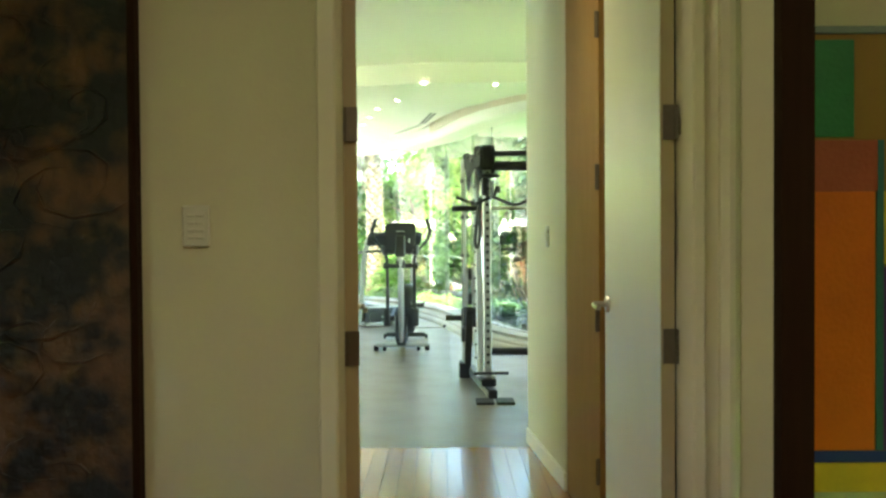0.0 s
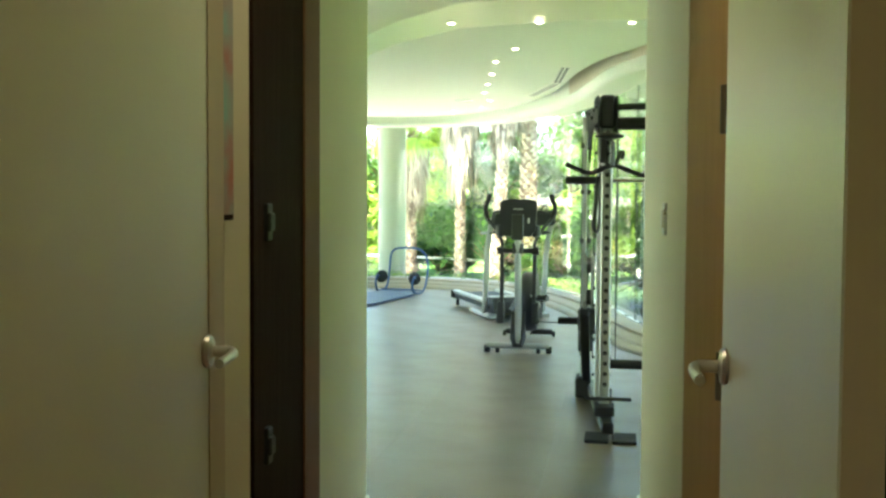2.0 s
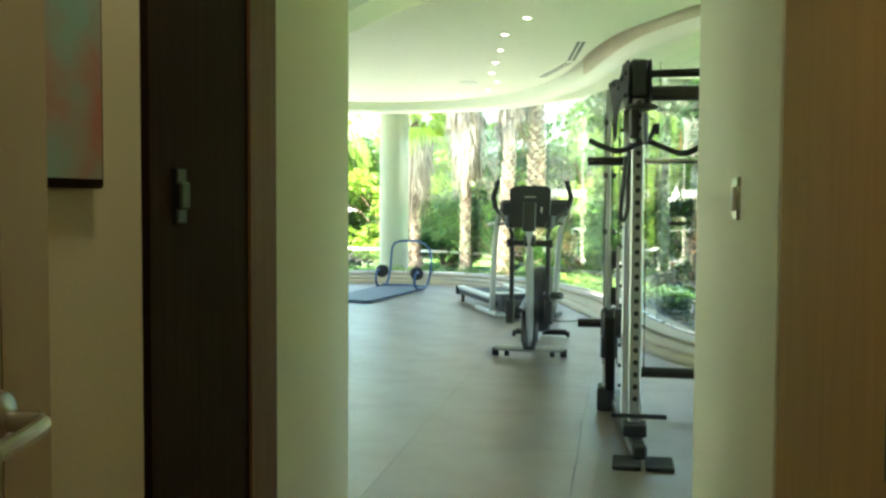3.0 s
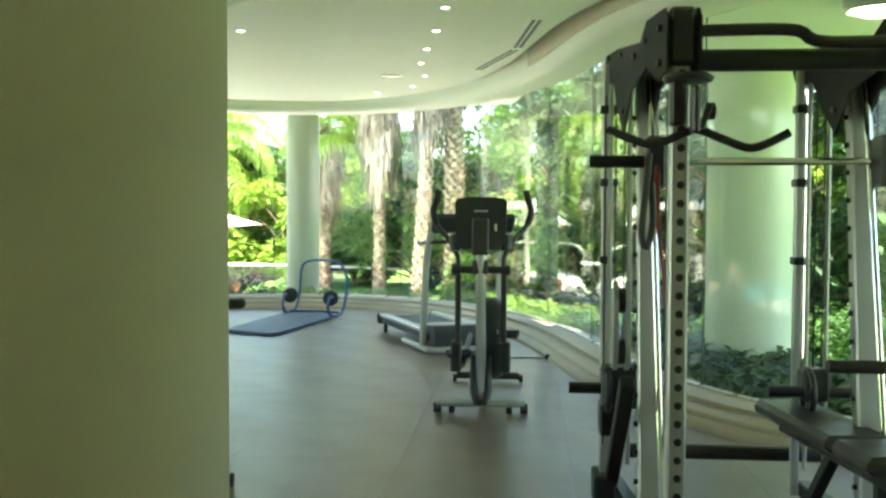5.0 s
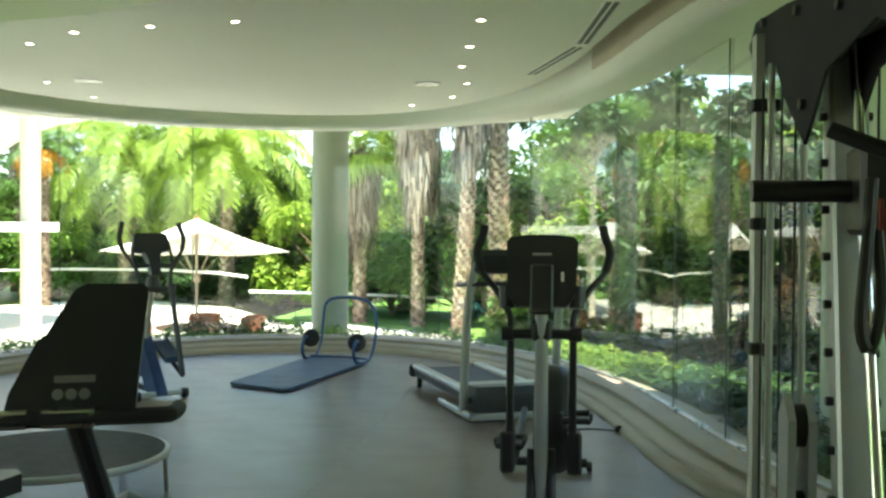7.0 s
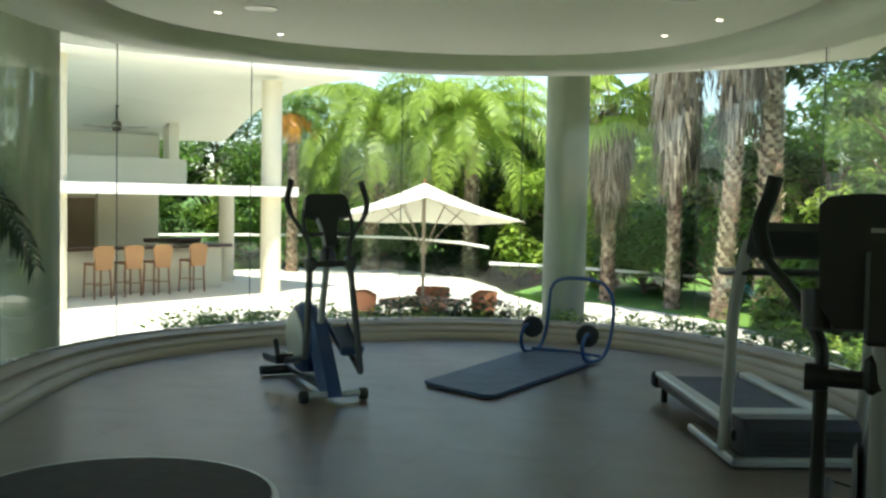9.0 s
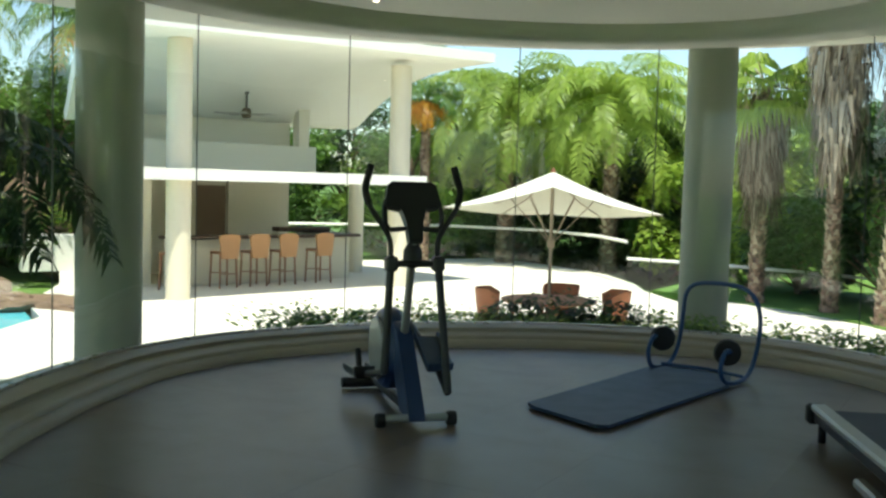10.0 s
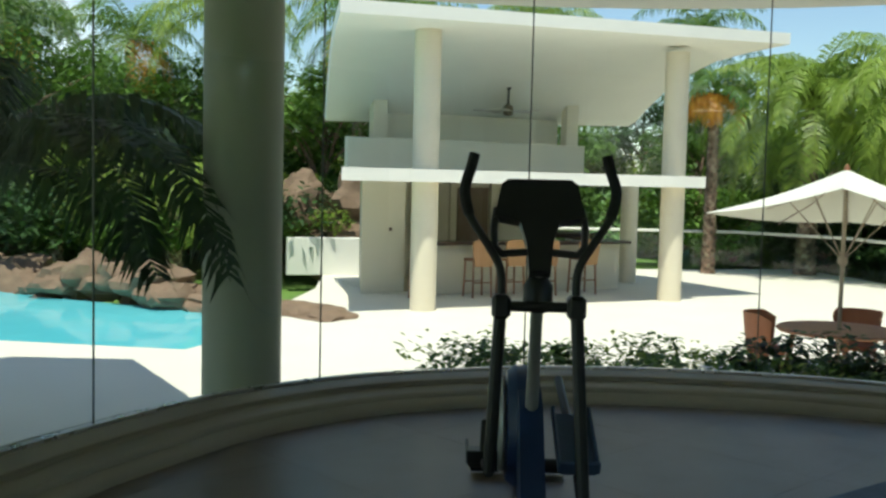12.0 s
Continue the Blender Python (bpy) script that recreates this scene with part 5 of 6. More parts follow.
stool0 = thing("bar_stool", PM @ Matrix.Translation((1.9, 1.55, TERRACE)) , "teak bar stool with a curved back at the pavilion counter", "bar stool", "stools at the bar")
part("seat", Shape().box((-0.22, -0.2, 0.72), (0.22, 0.22, 0.77), bevel=0.015), TEAK, stool0)
part("backrest", Shape().prism([(-0.19, 0.62), (0.19, 0.62), (0.25, 1.06), (0.22, 1.12), (0.1, 1.15), (-0.1, 1.15), (-0.22, 1.12), (-0.25, 1.06)], -0.27, -0.22, "y"), shader("woven_tan", (0.5, 0.26, 0.12), 0.6, vary=0.12, scale=20, fine=80), stool0, "woven tan curved back")
for sx in (-1, 1):
    for sy in (-1, 1):
        part("leg", Shape().tube([(sx * 0.19, sy * 0.18, 0.74), (sx * 0.21, sy * 0.21, 0.0)], 0.022, 8), TEAK, stool0)
part("foot_rail", Shape().tube([(-0.2, -0.2, 0.3), (0.2, -0.2, 0.3)], 0.014, 6).tube([(-0.2, 0.2, 0.3), (0.2, 0.2, 0.3)], 0.014, 6), TEAK, stool0)
for u_ in (2.65, 3.4, 4.38):
    copy_thing(stool0, PM @ Matrix.Translation((u_, 1.55, TERRACE)))
copy_thing(stool0, PM @ Matrix.Translation((0.75, 1.75, TERRACE)) @ Matrix.Rotation(radians(60), 4, "Z"))

# umbrella, round table and chairs
umb = thing("patio_umbrella", pose(-6.75, 23.2, TERRACE, 0, 0, 69), "large cream canvas patio umbrella opened over the round table", "patio umbrella")
POLE = shader("weathered_pole", (0.34, 0.28, 0.21), 0.6, vary=0.1)
part("pole", Shape().tube([(0, 0, 0.0), (0, 0, 2.5)], 0.026, 12), POLE, umb, "weathered wooden pole")
s = Shape()
cs = [(-1.13, -1.13, 2.34), (1.13, -1.13, 1.98), (1.13, 1.13, 1.9), (-1.13, 1.13, 2.0)]
ap = (0, 0, 2.56)
for k in range(4):
    a_, b_ = Vector(cs[k]), Vector(cs[(k + 1) % 4])
    top_ = Vector(ap)
    n_ = 8
    grid = []
    for i in range(n_ + 1):
        row = []
        for j in range(n_ + 1):
            e_ = a_.lerp(b_, j / n_)
            p_ = top_.lerp(e_, i / n_)
            sag = 0.05 * math.sin(math.pi * j / n_) * (i / n_) + 0.05 * math.sin(math.pi * i / n_)
            row.append(len(s.v))
            s.v.append((p_.x, p_.y, p_.z - sag))
        grid.append(row)
    for i in range(n_):
        for j in range(n_):
            s.f.append((grid[i][j], grid[i + 1][j], grid[i + 1][j + 1], grid[i][j + 1]))
part("canopy", s, CANVAS, umb, "cream square canvas canopy", smooth=25)
part("finial", Shape().lathe([(0.03, 2.52), (0.04, 2.56), (0.015, 2.62)], 10), TEAK, umb)
for k in range(8):
    a_ = math.pi * k / 4 - 3 * math.pi / 4
    e_ = Vector(cs[k // 2]) if k % 2 == 0 else (Vector(cs[k // 2]) + Vector(cs[(k // 2 + 1) % 4])) / 2 - Vector((0, 0, 0.05))
    part("rib", Shape().tube([(0, 0, 2.5), tuple((e_ + Vector((0, 0, 2.5))) / 2 - Vector((0, 0, 0.05 if k % 2 == 0 else 0.07))), tuple(e_ - Vector((0, 0, 0.03)))], 0.008, 6), POLE, umb)
    h_ = e_ * 0.42
    part("strut", Shape().tube([(0, 0, 1.5), (h_.x, h_.y, 2.43 + (e_.z - 2.48) * 0.42)], 0.008, 5), POLE, umb)
part("hub", Shape().lathe([(0.045, 1.45), (0.06, 1.48), (0.05, 1.55)], 12), POLE, umb, "wooden strut hub")
tab = thing("patio_table", pose(-6.75, 23.2, TERRACE), "round teak patio table under the umbrella", "patio table")
part("tabletop", Shape().lathe([(0.05, 0.66), (0.69, 0.66), (0.71, 0.68), (0.69, 0.7), (0.05, 0.7)], 40), TEAK, tab)
for k in range(4):
    a_ = math.pi * k / 2 + 0.6
    part("leg", Shape().tube([(0.5 * math.cos(a_), 0.5 * math.sin(a_), 0.66), (0.62 * math.cos(a_), 0.62 * math.sin(a_), 0)], 0.03, 8), TEAK, tab)
WICKER = shader("red_wicker", (0.33, 0.12, 0.055), 0.6, vary=0.2, scale=20, fine=90, bump=0.4)
ch = None
for k, (dx, dy) in enumerate(((-0.74, -0.32), (-0.15, 0.8), (0.76, 0.56))):
    rz = math.degrees(math.atan2(dy, dx)) - 90 + 180
    at = pose(-6.75 + dx, 23.2 + dy, TERRACE, 0, 0, rz)
    if ch is None:
        ch = thing("patio_chair", at, "reddish woven patio chair pulled up to the round table", "patio chair", "chairs round the patio table")
        part("seat", Shape().box((-0.23, -0.2, 0.36), (0.23, 0.24, 0.43), bevel=0.02), WICKER, ch)
        s = Shape()
        arc = [radians(-195 + 15 * i) for i in range(15)]
        for r_, z_ in ((0.22, 0.3), (0.265, 0.62), (0.29, 0.84), (0.265, 0.84), (0.24, 0.62), (0.195, 0.3)):
            s.v += [(r_ * math.cos(a_), r_ * math.sin(a_), z_ - (0.16 * max(0.0, math.sin(a_) + 0.25) if z_ > 0.8 else 0)) for a_ in arc]
        for i in range(6):
            s.f += [(i * 15 + k_, i * 15 + k_ + 1, ((i + 1) % 6) * 15 + k_ + 1, ((i + 1) % 6) * 15 + k_) for k_ in range(14)]
        s.f += [tuple(i * 15 for i in range(6)), tuple(i * 15 + 14 for i in range(6))]
        part("backrest", s, WICKER, ch, "curved woven tub back")
        for sx in (-1, 1):
            for sy in (-1, 1):
                part("leg", Shape().tube([(sx * 0.18, sy * 0.16, 0.38), (sx * 0.2, sy * 0.18, 0)], 0.02, 8), WICKER, ch)
    else:
        copy_thing(ch, at)

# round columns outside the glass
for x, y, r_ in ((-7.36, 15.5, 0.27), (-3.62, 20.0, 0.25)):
    built("column", Shape().lathe([(r_, TERRACE - 0.3), (r_, CEIL)], 36, Matrix.Translation((x, y, 0))), COLUMN_BACKLIT, "round concrete column outside the glass, backlit shade in its paint")
built("column", Shape().lathe([(0.38, TERRACE - 0.3), (0.38, 2.64)], 40, Matrix.Translation((1.75, 13.55, 0))), COLUMN_WHITE, "thick round pale column on the planted side")
built("wall_north", Shape().box((2.5, 15.8, -1.3), (2.82, 16.4, 2.9), bevel=0.01), STUCCO, "narrow white wall fin beside the column")
built("roof", Shape().prism([(x, y) for x, y in [(0.5, 14.3), (1.3, 14.5), (2.6, 14.4), (4.6, 13.6), (6.4, 11.5), (6.4, 8.5), (4.36, 9.75), (2.83, 9.95), (1.94, 10.4), (1.34, 11.04), (0.94, 11.83), (0.7, 12.62), (0.53, 13.5)]][::-1], 2.64, 3.0), STUCCO, "covered terrace roof outside the glass", None)
s = thing("ceiling_lamp", pose(1.97, 11.08, 2.64), "round flush lamp glowing under the covered terrace roof", "ceiling lamp")
part("lamp_base", Shape().lathe([(0.22, 0.0), (0.22, -0.06), (0.2, -0.08), (0.18, -0.06), (0.05, -0.06)], 28), SILVER, s, "grey metal ring")
part("lamp_glass", Shape().lathe([(0.175, -0.061), (0.12, -0.1), (0.02, -0.11)], 24), LAMP, s, "glowing frosted glass")

# deck, pool, lawn
deck_poly = [(-8.2, 8.0), (-6.8, 12.6), (-7.6, 15.0), (-7.0, 17.4), (-5.0, 19.3), (-3.0, 20.3), (-3.3, 21.5), (-6.2, 29.5), (-8.3, 32.2), (-9.0, 33.6), (-10.6, 35.8), (-13.3, 37.7), (-15.5, 38.8), (-17.0, 36.0), (-22.5, 27.5), (-18.5, 24.2), (-16.2, 21.6), (-14.6, 20.6), (-13.4, 18.4), (-15.5, 16.7), (-18.0, 14.6), (-20, 11), (-20, 2), (-8.2, 2)]
built("pavement", Shape().prism(deck_poly, TERRACE - 0.35, TERRACE - 0.002), DECK, "pale limestone pool deck", None)
water = [(-13.6, 18.4), (-14.7, 20.55), (-15.9, 21.3), (-17.6, 20.6), (-19.8, 19.6), (-22.0, 18.9), (-25, 17.5), (-26, 12.0), (-18.2, 14.6), (-15.5, 16.6)]
built("water", Shape().prism(water[::-1], TERRACE - 0.34, TERRACE - 0.08), WATER, "turquoise pool water", None)
rng = random.Random(11)


def rock(name, at, size, label=""):
    n1 = rng.randrange(1000)
    bm = bmesh.new()
    bmesh.ops.create_icosphere(bm, subdivisions=3, radius=1)
    for v_ in bm.verts:
        k = 1 + 0.45 * noise.noise(v_.co * 1.4 + Vector((n1, 0, 0))) + 0.15 * noise.noise(v_.co * 4 + Vector((0, n1, 0)))
        v_.co = Vector((v_.co.x * size[0] * k, v_.co.y * size[1] * k, v_.co.z * size[2] * k))
    me = bpy.data.meshes.new(name)
    bm.to_mesh(me)
    bm.free()
    me.materials.append(ROCK)
    me.shade_smooth()
    me.set_sharp_from_angle(angle=radians(30))
    ob = new(name, me)
    ob.matrix_basis = at
    return tagged(ob, label or "brown weathered boulder at the pool edge", "rock", "rocks by the pool")


for k in range(26):
    t_ = k / 25
    x = -14.9 + (-24.0 + 14.9) * t_
    y = 21.3 + (18.6 - 21.3) * t_
    rock("rock", pose(x + rng.uniform(-0.3, 0.3), y + rng.uniform(0.1, 0.9), TERRACE + rng.uniform(-0.1, 0.35) * (0.1 if k < 7 else 1), 0, 0, rng.uniform(0, 360)), (rng.uniform(0.4, 0.8), rng.uniform(0.35, 0.6), rng.uniform(0.25, 0.5) * (0.4 if k < 7 else 1)))
for k in range(12):
    rock("rock", pose(rng.uniform(-23.5, -20.6), rng.uniform(27.0, 28.4), rng.uniform(-0.6, 1.0), 0, 0, rng.uniform(0, 360)), (rng.uniform(0.5, 0.9), rng.uniform(0.4, 0.7), rng.uniform(0.5, 0.9)), "tall brown rock of the waterfall wall")
built("wall_north", Shape().box((0, 0, TERRACE), (1.75, 0.3, TERRACE + 0.88), Matrix.Translation((-21.15, 25.3, 0)) @ Matrix.Rotation(radians(61), 4, "Z"), 0.01), STUCCO, "low white planter wall beside the pavilion")
built("pavement", Shape().prism([(-3.3, 19.9), (-6.4, 29.0), (-7.2, 31.6), (-5.78, 31.1), (-4.4, 30.2), (-3.08, 29.05), (-1.89, 27.5), (-0.64, 25.8), (0.2, 23.0), (0.4, 19.5)][::-1], TERRACE - 0.3, TERRACE + 0.005), DECK, "pale curved garden path", None)
built("lawn", Shape().prism([(-8.1, 32.2), (-5.78, 31.1), (-4.4, 30.2), (-3.08, 29.05), (-1.89, 27.5), (-0.64, 25.8), (0.2, 23.0), (0.4, 19.5), (1.3, 13.2), (9, 8), (30, 8), (30, 60), (-8, 60)][::-1], TERRACE - 0.34, TERRACE + 0.03), GRASS, "bright green lawn", None)

# glass fence along the deck
fence = [(-21.0, 31.5), (-19.0, 34.0), (-16.3, 37.0), (-13.2, 37.2), (-10.7, 35.4), (-9.2, 33.4)]
fn = thing("glass_fence", pose(0, 0, TERRACE), "frameless glass railing with a white top rail round the deck", "glass railing")
part("top_rail", Shape().tube([(x, y, 1.05) for x, y in fence], 0.04, 8), STUCCO, fn, "white top rail")
for (x0, y0), (x1, y1) in zip(fence, fence[1:]):
    n_ = max(1, round(math.hypot(x1 - x0, y1 - y0) / 1.5))
    for k in range(n_):
        a_, b_ = (k + 0.01) / n_, (k + 0.99) / n_
        p_ = [(x0 + (x1 - x0) * t_, y0 + (y1 - y0) * t_) for t_ in (a_, b_)]
        g = part("pane", Shape().add([(*p_[0], 0.08), (*p_[1], 0.08), (*p_[1], 1.02), (*p_[0], 1.02)], [(0, 1, 2, 3)]), RAIL_GLASS, fn)
fn2 = thing("glass_fence", pose(0, 0, TERRACE), "short glass railing with a white top rail beside the garden steps", "glass railing")
part("top_rail", Shape().tube([(-8.6, 31.8, 0.75), (-6.4, 32.0, 0.72), (-4.2, 32.8, 0.6), (-1.5, 33.5, 0.45)], 0.035, 8), STUCCO, fn2)
part("pane", Shape().add([(-8.6, 31.8, 0.05), (-6.4, 32.0, 0.05), (-6.4, 32.0, 0.72), (-8.6, 31.8, 0.72)], [(0, 1, 2, 3)]).add([(-6.3, 32.02, 0.0), (-4.2, 32.8, 0.0), (-4.2, 32.8, 0.57), (-6.3, 32.02, 0.68)], [(0, 1, 2, 3)]), RAIL_GLASS, fn2)


# ---- plants ----
def leaf_cloud(s, rng, centre, radius, count, size, flat=0.8, hang=0.0):
    """Small folded leaves scattered in and on a rough ball."""
    cx, cy, cz = centre
    for _ in range(count):
        u_, a_ = rng.uniform(-1, 1), rng.uniform(0, 6.2832)
        r_ = radius * (0.55 + 0.5 * rng.random())
        q = math.sqrt(1 - u_ * u_)
        x, y, z = cx + r_ * q * math.cos(a_), cy + r_ * q * math.sin(a_), cz + r_ * u_ * flat
        b_ = rng.uniform(0, 6.2832)
        k = size * rng.uniform(0.6, 1.3)
        dz = rng.uniform(-0.7, 0.5) - hang
        dx, dy = math.cos(b_) * k, math.sin(b_) * k
        sx, sy = -math.sin(b_) * k * 0.3, math.cos(b_) * k * 0.3
        i = len(s.v)
        s.v += [(x, y, z), (x + dx * 0.5 + sx, y + dy * 0.5 + sy, z + dz * k * 0.5 + 0.1 * k), (x + dx, y + dy, z + dz * k), (x + dx * 0.5 - sx, y + dy * 0.5 - sy, z + dz * k * 0.5 + 0.1 * k)]
        s.f.append((i, i + 1, i + 2, i + 3))
    return s


def frond(s, rng, base, heading, length, e0, e1, leaflet, count=34, width=0.03, hang=0.5):
    """One feather frond whose rib turns from e0 down to e1 degrees; leaflets on both sides. Returns the rib's points."""
    pts = [Vector(base)]
    flat = Vector((math.cos(heading), math.sin(heading), 0))
    for i in range(12):
        e = radians(e0 + (e1 - e0) * ((i + 0.5) / 12) ** 1.15)
        pts.append(pts[-1] + (flat * math.cos(e) + Vector((0, 0, math.sin(e)))) * length / 12)
    side = Vector((-math.sin(heading), math.cos(heading), 0))
    for j in range(count):
        t = 0.1 + 0.9 * j / count
        f_ = t * 12
        i = min(int(f_), 11)
        p = pts[i].lerp(pts[i + 1], f_ - i)
        d = (pts[i + 1] - pts[i]).normalized()
        ln = leaflet * (0.35 + 0.9 * math.sin(math.pi * min(1, t * 0.85 + 0.1))) * rng.uniform(0.8, 1.12)
        for sd in (-1, 1):
            way = (d * 0.5 + side * sd * rng.uniform(0.7, 1.1) + Vector((0, 0, 0.25 - hang * rng.uniform(0.3, 0.8)))).normalized()
            w = d * width * 0.5
            mid = p + way * ln * 0.5
            tip = mid + (way + Vector((0, 0, -hang * rng.uniform(1.2, 2.6)))).normalized() * ln * 0.55
            k = len(s.v)
            s.v += [tuple(p - w * 0.5), tuple(mid - w), tuple(tip), tuple(mid + w), tuple(p + w * 0.5)]
            s.f += [(k, k + 1, k + 3, k + 4), (k + 1, k + 2, k + 3)]
    return pts


def palm(name, at, height, label, material, fronds=22, length=2.4, trunk_r=0.16, droop=1.0, leaflet=0.5, dead=0, skirt=0.0, seed=1, fan_leaf=False, lean=0.0, curve=0.0, count=30, low=-0.2, high=1.0, leaf_w=0.05):
    rng = random.Random(seed)
    e = thing(name, at, label, "palm tree")
    pts, rs = [], []
    n_ = max(8, int(height / 0.14))
    for k in range(n_ + 1):
        t = k / n_
        pts.append((lean * t * height + curve * math.sin(t * 3.1), 0, height * t))
        rs.append(trunk_r * (1.25 - 0.35 * t + 0.25 * max(0, 0.12 - t) * 8) * (1.0 + (0.1 if k % 2 else -0.03)))
    part("trunk", Shape().tube(pts, rs, 12), BARK, e, "ringed brown palm trunk", smooth=60)
    top_ = Vector(pts[-1])
    boots = Shape()
    for k in range(int(height / 0.1)):
        z = 0.1 * k + 0.1
        t = z / height
        rr = trunk_r * (1.25 - 0.35 * t)
        cx = lean * z + curve * math.sin(t * 3.1)
        for j in range(6):
            h = j * 1.047 + k * 0.6 + rng.uniform(-0.2, 0.2)
            o = rr * rng.uniform(1.12, 1.55)
            w = rr * 0.42
            ca, sa = math.cos(h), math.sin(h)
            i = len(boots.v)
            boots.v += [(cx + rr * 0.95 * ca - w * sa, rr * 0.95 * sa + w * ca, z - 0.06), (cx + rr * 0.95 * ca + w * sa, rr * 0.95 * sa - w * ca, z - 0.06), (cx + o * ca + w * 0.4 * sa, o * sa - w * 0.4 * ca, z + 0.07), (cx + o * ca - w * 0.4 * sa, o * sa + w * 0.4 * ca, z + 0.07)]
            boots.f.append((i, i + 1, i + 2, i + 3))
    part("leaf_base", boots, THATCH, e, "broken old leaf bases on the trunk", smooth=None)["kind"] = "stuff"
    s, ribs = Shape(), Shape()
    for k in range(fronds):
        h = k * 2.39996 + rng.uniform(-0.2, 0.2)
        up_ = (1 - (k + 0.5) / fronds) * rng.uniform(0.9, 1.1)
        rise = low + (high - low) * up_
        if fan_leaf:
            st = length * rng.uniform(0.6, 0.8)
            d = Vector((math.cos(h), math.sin(h), rise)).normalized()
            c = top_ + d * st
            ribs.tube([top_, top_ + d * st * 0.5 + Vector((0, 0, 0.05)), c], 0.015, 5)
            up = Vector((-math.sin(h), math.cos(h), 0))
            for j in range(24):
                a_ = radians(-115 + 230 * j / 23)
                way = (d * math.cos(a_) + up * math.sin(a_)).normalized()
                ln = leaflet * rng.uniform(0.85, 1.1)
                w = way.cross(d.cross(up)).normalized() * 0.034
                mid = c + way * ln * 0.5 - Vector((0, 0, ln * 0.08))
                tip = c + way * ln * 0.75 + Vector((0, 0, -ln * rng.uniform(0.45, 0.7)))
                i = len(s.v)
                s.v += [tuple(c), tuple(mid - w), tuple(tip), tuple(mid + w)]
                s.f.append((i, i + 1, i + 2, i + 3))
        else:
            rib = frond(s, rng, tuple(top_), h, length * rng.uniform(0.85, 1.1), -20 + 104 * up_ ** 0.8, -100 + 45 * up_ + rng.uniform(-12, 12), leaflet, count=count, width=leaf_w, hang=0.6 * droop)
            ribs.tube(rib, [0.03 - 0.0022 * i for i in range(13)], 4)
    part("crown", s, material, e, "arching green fronds", smooth=None)["kind"] = "stuff"
    part("frond_rib", ribs, THATCH if fan_leaf else LEAF_LIGHT, e)["kind"] = "stuff"
    if skirt:
        s = Shape()
        for _ in range(1500):
            h, t = rng.uniform(0, 6.283), rng.random() ** 0.8
            z = height - 0.1 - skirt * t * (1 + 0.25 * math.sin(3 * h))
            r_ = trunk_r * 1.1 + (0.72 - 0.4 * t) * min(1, skirt / 2.6) * rng.uniform(0.25, 1)
            x, y = top_.x * (z / height) + r_ * math.cos(h), r_ * math.sin(h)
            ln = rng.uniform(0.35, 0.8)
            w = rng.uniform(0.015, 0.05)
            i = len(s.v)
            s.v += [(x - w * math.sin(h), y + w * math.cos(h), z), (x + w * math.sin(h), y - w * math.cos(h), z), (x + 0.22 * math.cos(h) * rng.uniform(-1, 1), y + 0.2 * math.sin(h) * rng.uniform(-1, 1), z - ln)]
            s.f.append((i, i + 1, i + 2))
        part("dead_skirt", s, THATCH, e, "grey-brown hanging dead fronds", smooth=None)["kind"] = "stuff"
    if dead:
        s = Shape()
        for k in range(dead):
            frond(s, rng, tuple(top_), rng.uniform(0, 6.28), length * 0.75, rng.uniform(-20, 20), -100, leaflet * 0.9, count=24, width=0.05, hang=1.2)
        part("dead_frond", s, LEAF_YELLOW, e, "yellow-orange dying fronds", smooth=None)["kind"] = "stuff"
    return e


def tree(name, at, height, spread, label, material, seed, clumps=26, leaves=260, size=0.16, trunk_r=0.12, base=0.3):
    rng = random.Random(seed)
    e = thing(name, at, label, "tree")
    limbs, s = Shape(), Shape()
    limbs.tube(smooth_path([(0, 0, 0), (rng.uniform(-0.1, 0.1), rng.uniform(-0.1, 0.1), height * 0.3), (rng.uniform(-0.3, 0.3), rng.uniform(-0.3, 0.3), height * 0.75)], 4), [trunk_r * (1.2 - 0.1 * k) for k in range(9)], 8)
    for _ in range(clumps):
        a_, t = rng.uniform(0, 6.283), rng.uniform(base, 1)
        r_ = spread * math.sqrt(rng.random()) * (1.15 - 0.6 * abs(t - 0.55))
        c = (r_ * math.cos(a_), r_ * math.sin(a_), height * t)
        limbs.tube([(0, 0, height * max(0.1, t - 0.35)), (c[0] * 0.5, c[1] * 0.5, height * (t - 0.12)), c], [trunk_r * 0.45, trunk_r * 0.28, trunk_r * 0.08], 5)
        leaf_cloud(s, rng, c, spread * rng.uniform(0.22, 0.42), leaves, size, 0.75, 0.2)
    part("trunk", limbs, BARK, e, "branching brown trunk")
    part("crown", s, material, e, "loose leafy crown", smooth=None)["kind"] = "stuff"
    return e


# tall palms right of the column
G = TERRACE
palm("palm_tree", pose(-4.0, 30.6, G - 0.1), 6.3, "slim fan palm with a thick skirt of dead grey fronds", LEAF_MID, 16, 1.4, 0.12, leaflet=0.8, skirt=2.7, seed=3, fan_leaf=True)
palm("palm_tree", pose(-2.85, 29.2, G - 0.1), 7.2, "tall leaning fan palm with a ragged dead skirt", LEAF_MID, 16, 1.4, 0.14, leaflet=0.8, skirt=2.7, seed=5, fan_leaf=True, lean=0.06)
palm("palm_tree", pose(-2.05, 30.5, G - 0.1), 7.5, "tall palm with a rough brown ringed trunk in the garden", LEAF_MID, 18, 1.8, 0.2, leaflet=0.7, seed=8)
palm("palm_tree", pose(-5.6, 31.4, G - 0.1), 4.6, "short fan palm with pale drooping leaves and dead skirt", LEAF_LIGHT, 30, 1.15, 0.13, leaflet=0.75, skirt=2.0, seed=9, fan_leaf=True, high=0.9, low=-0.7)
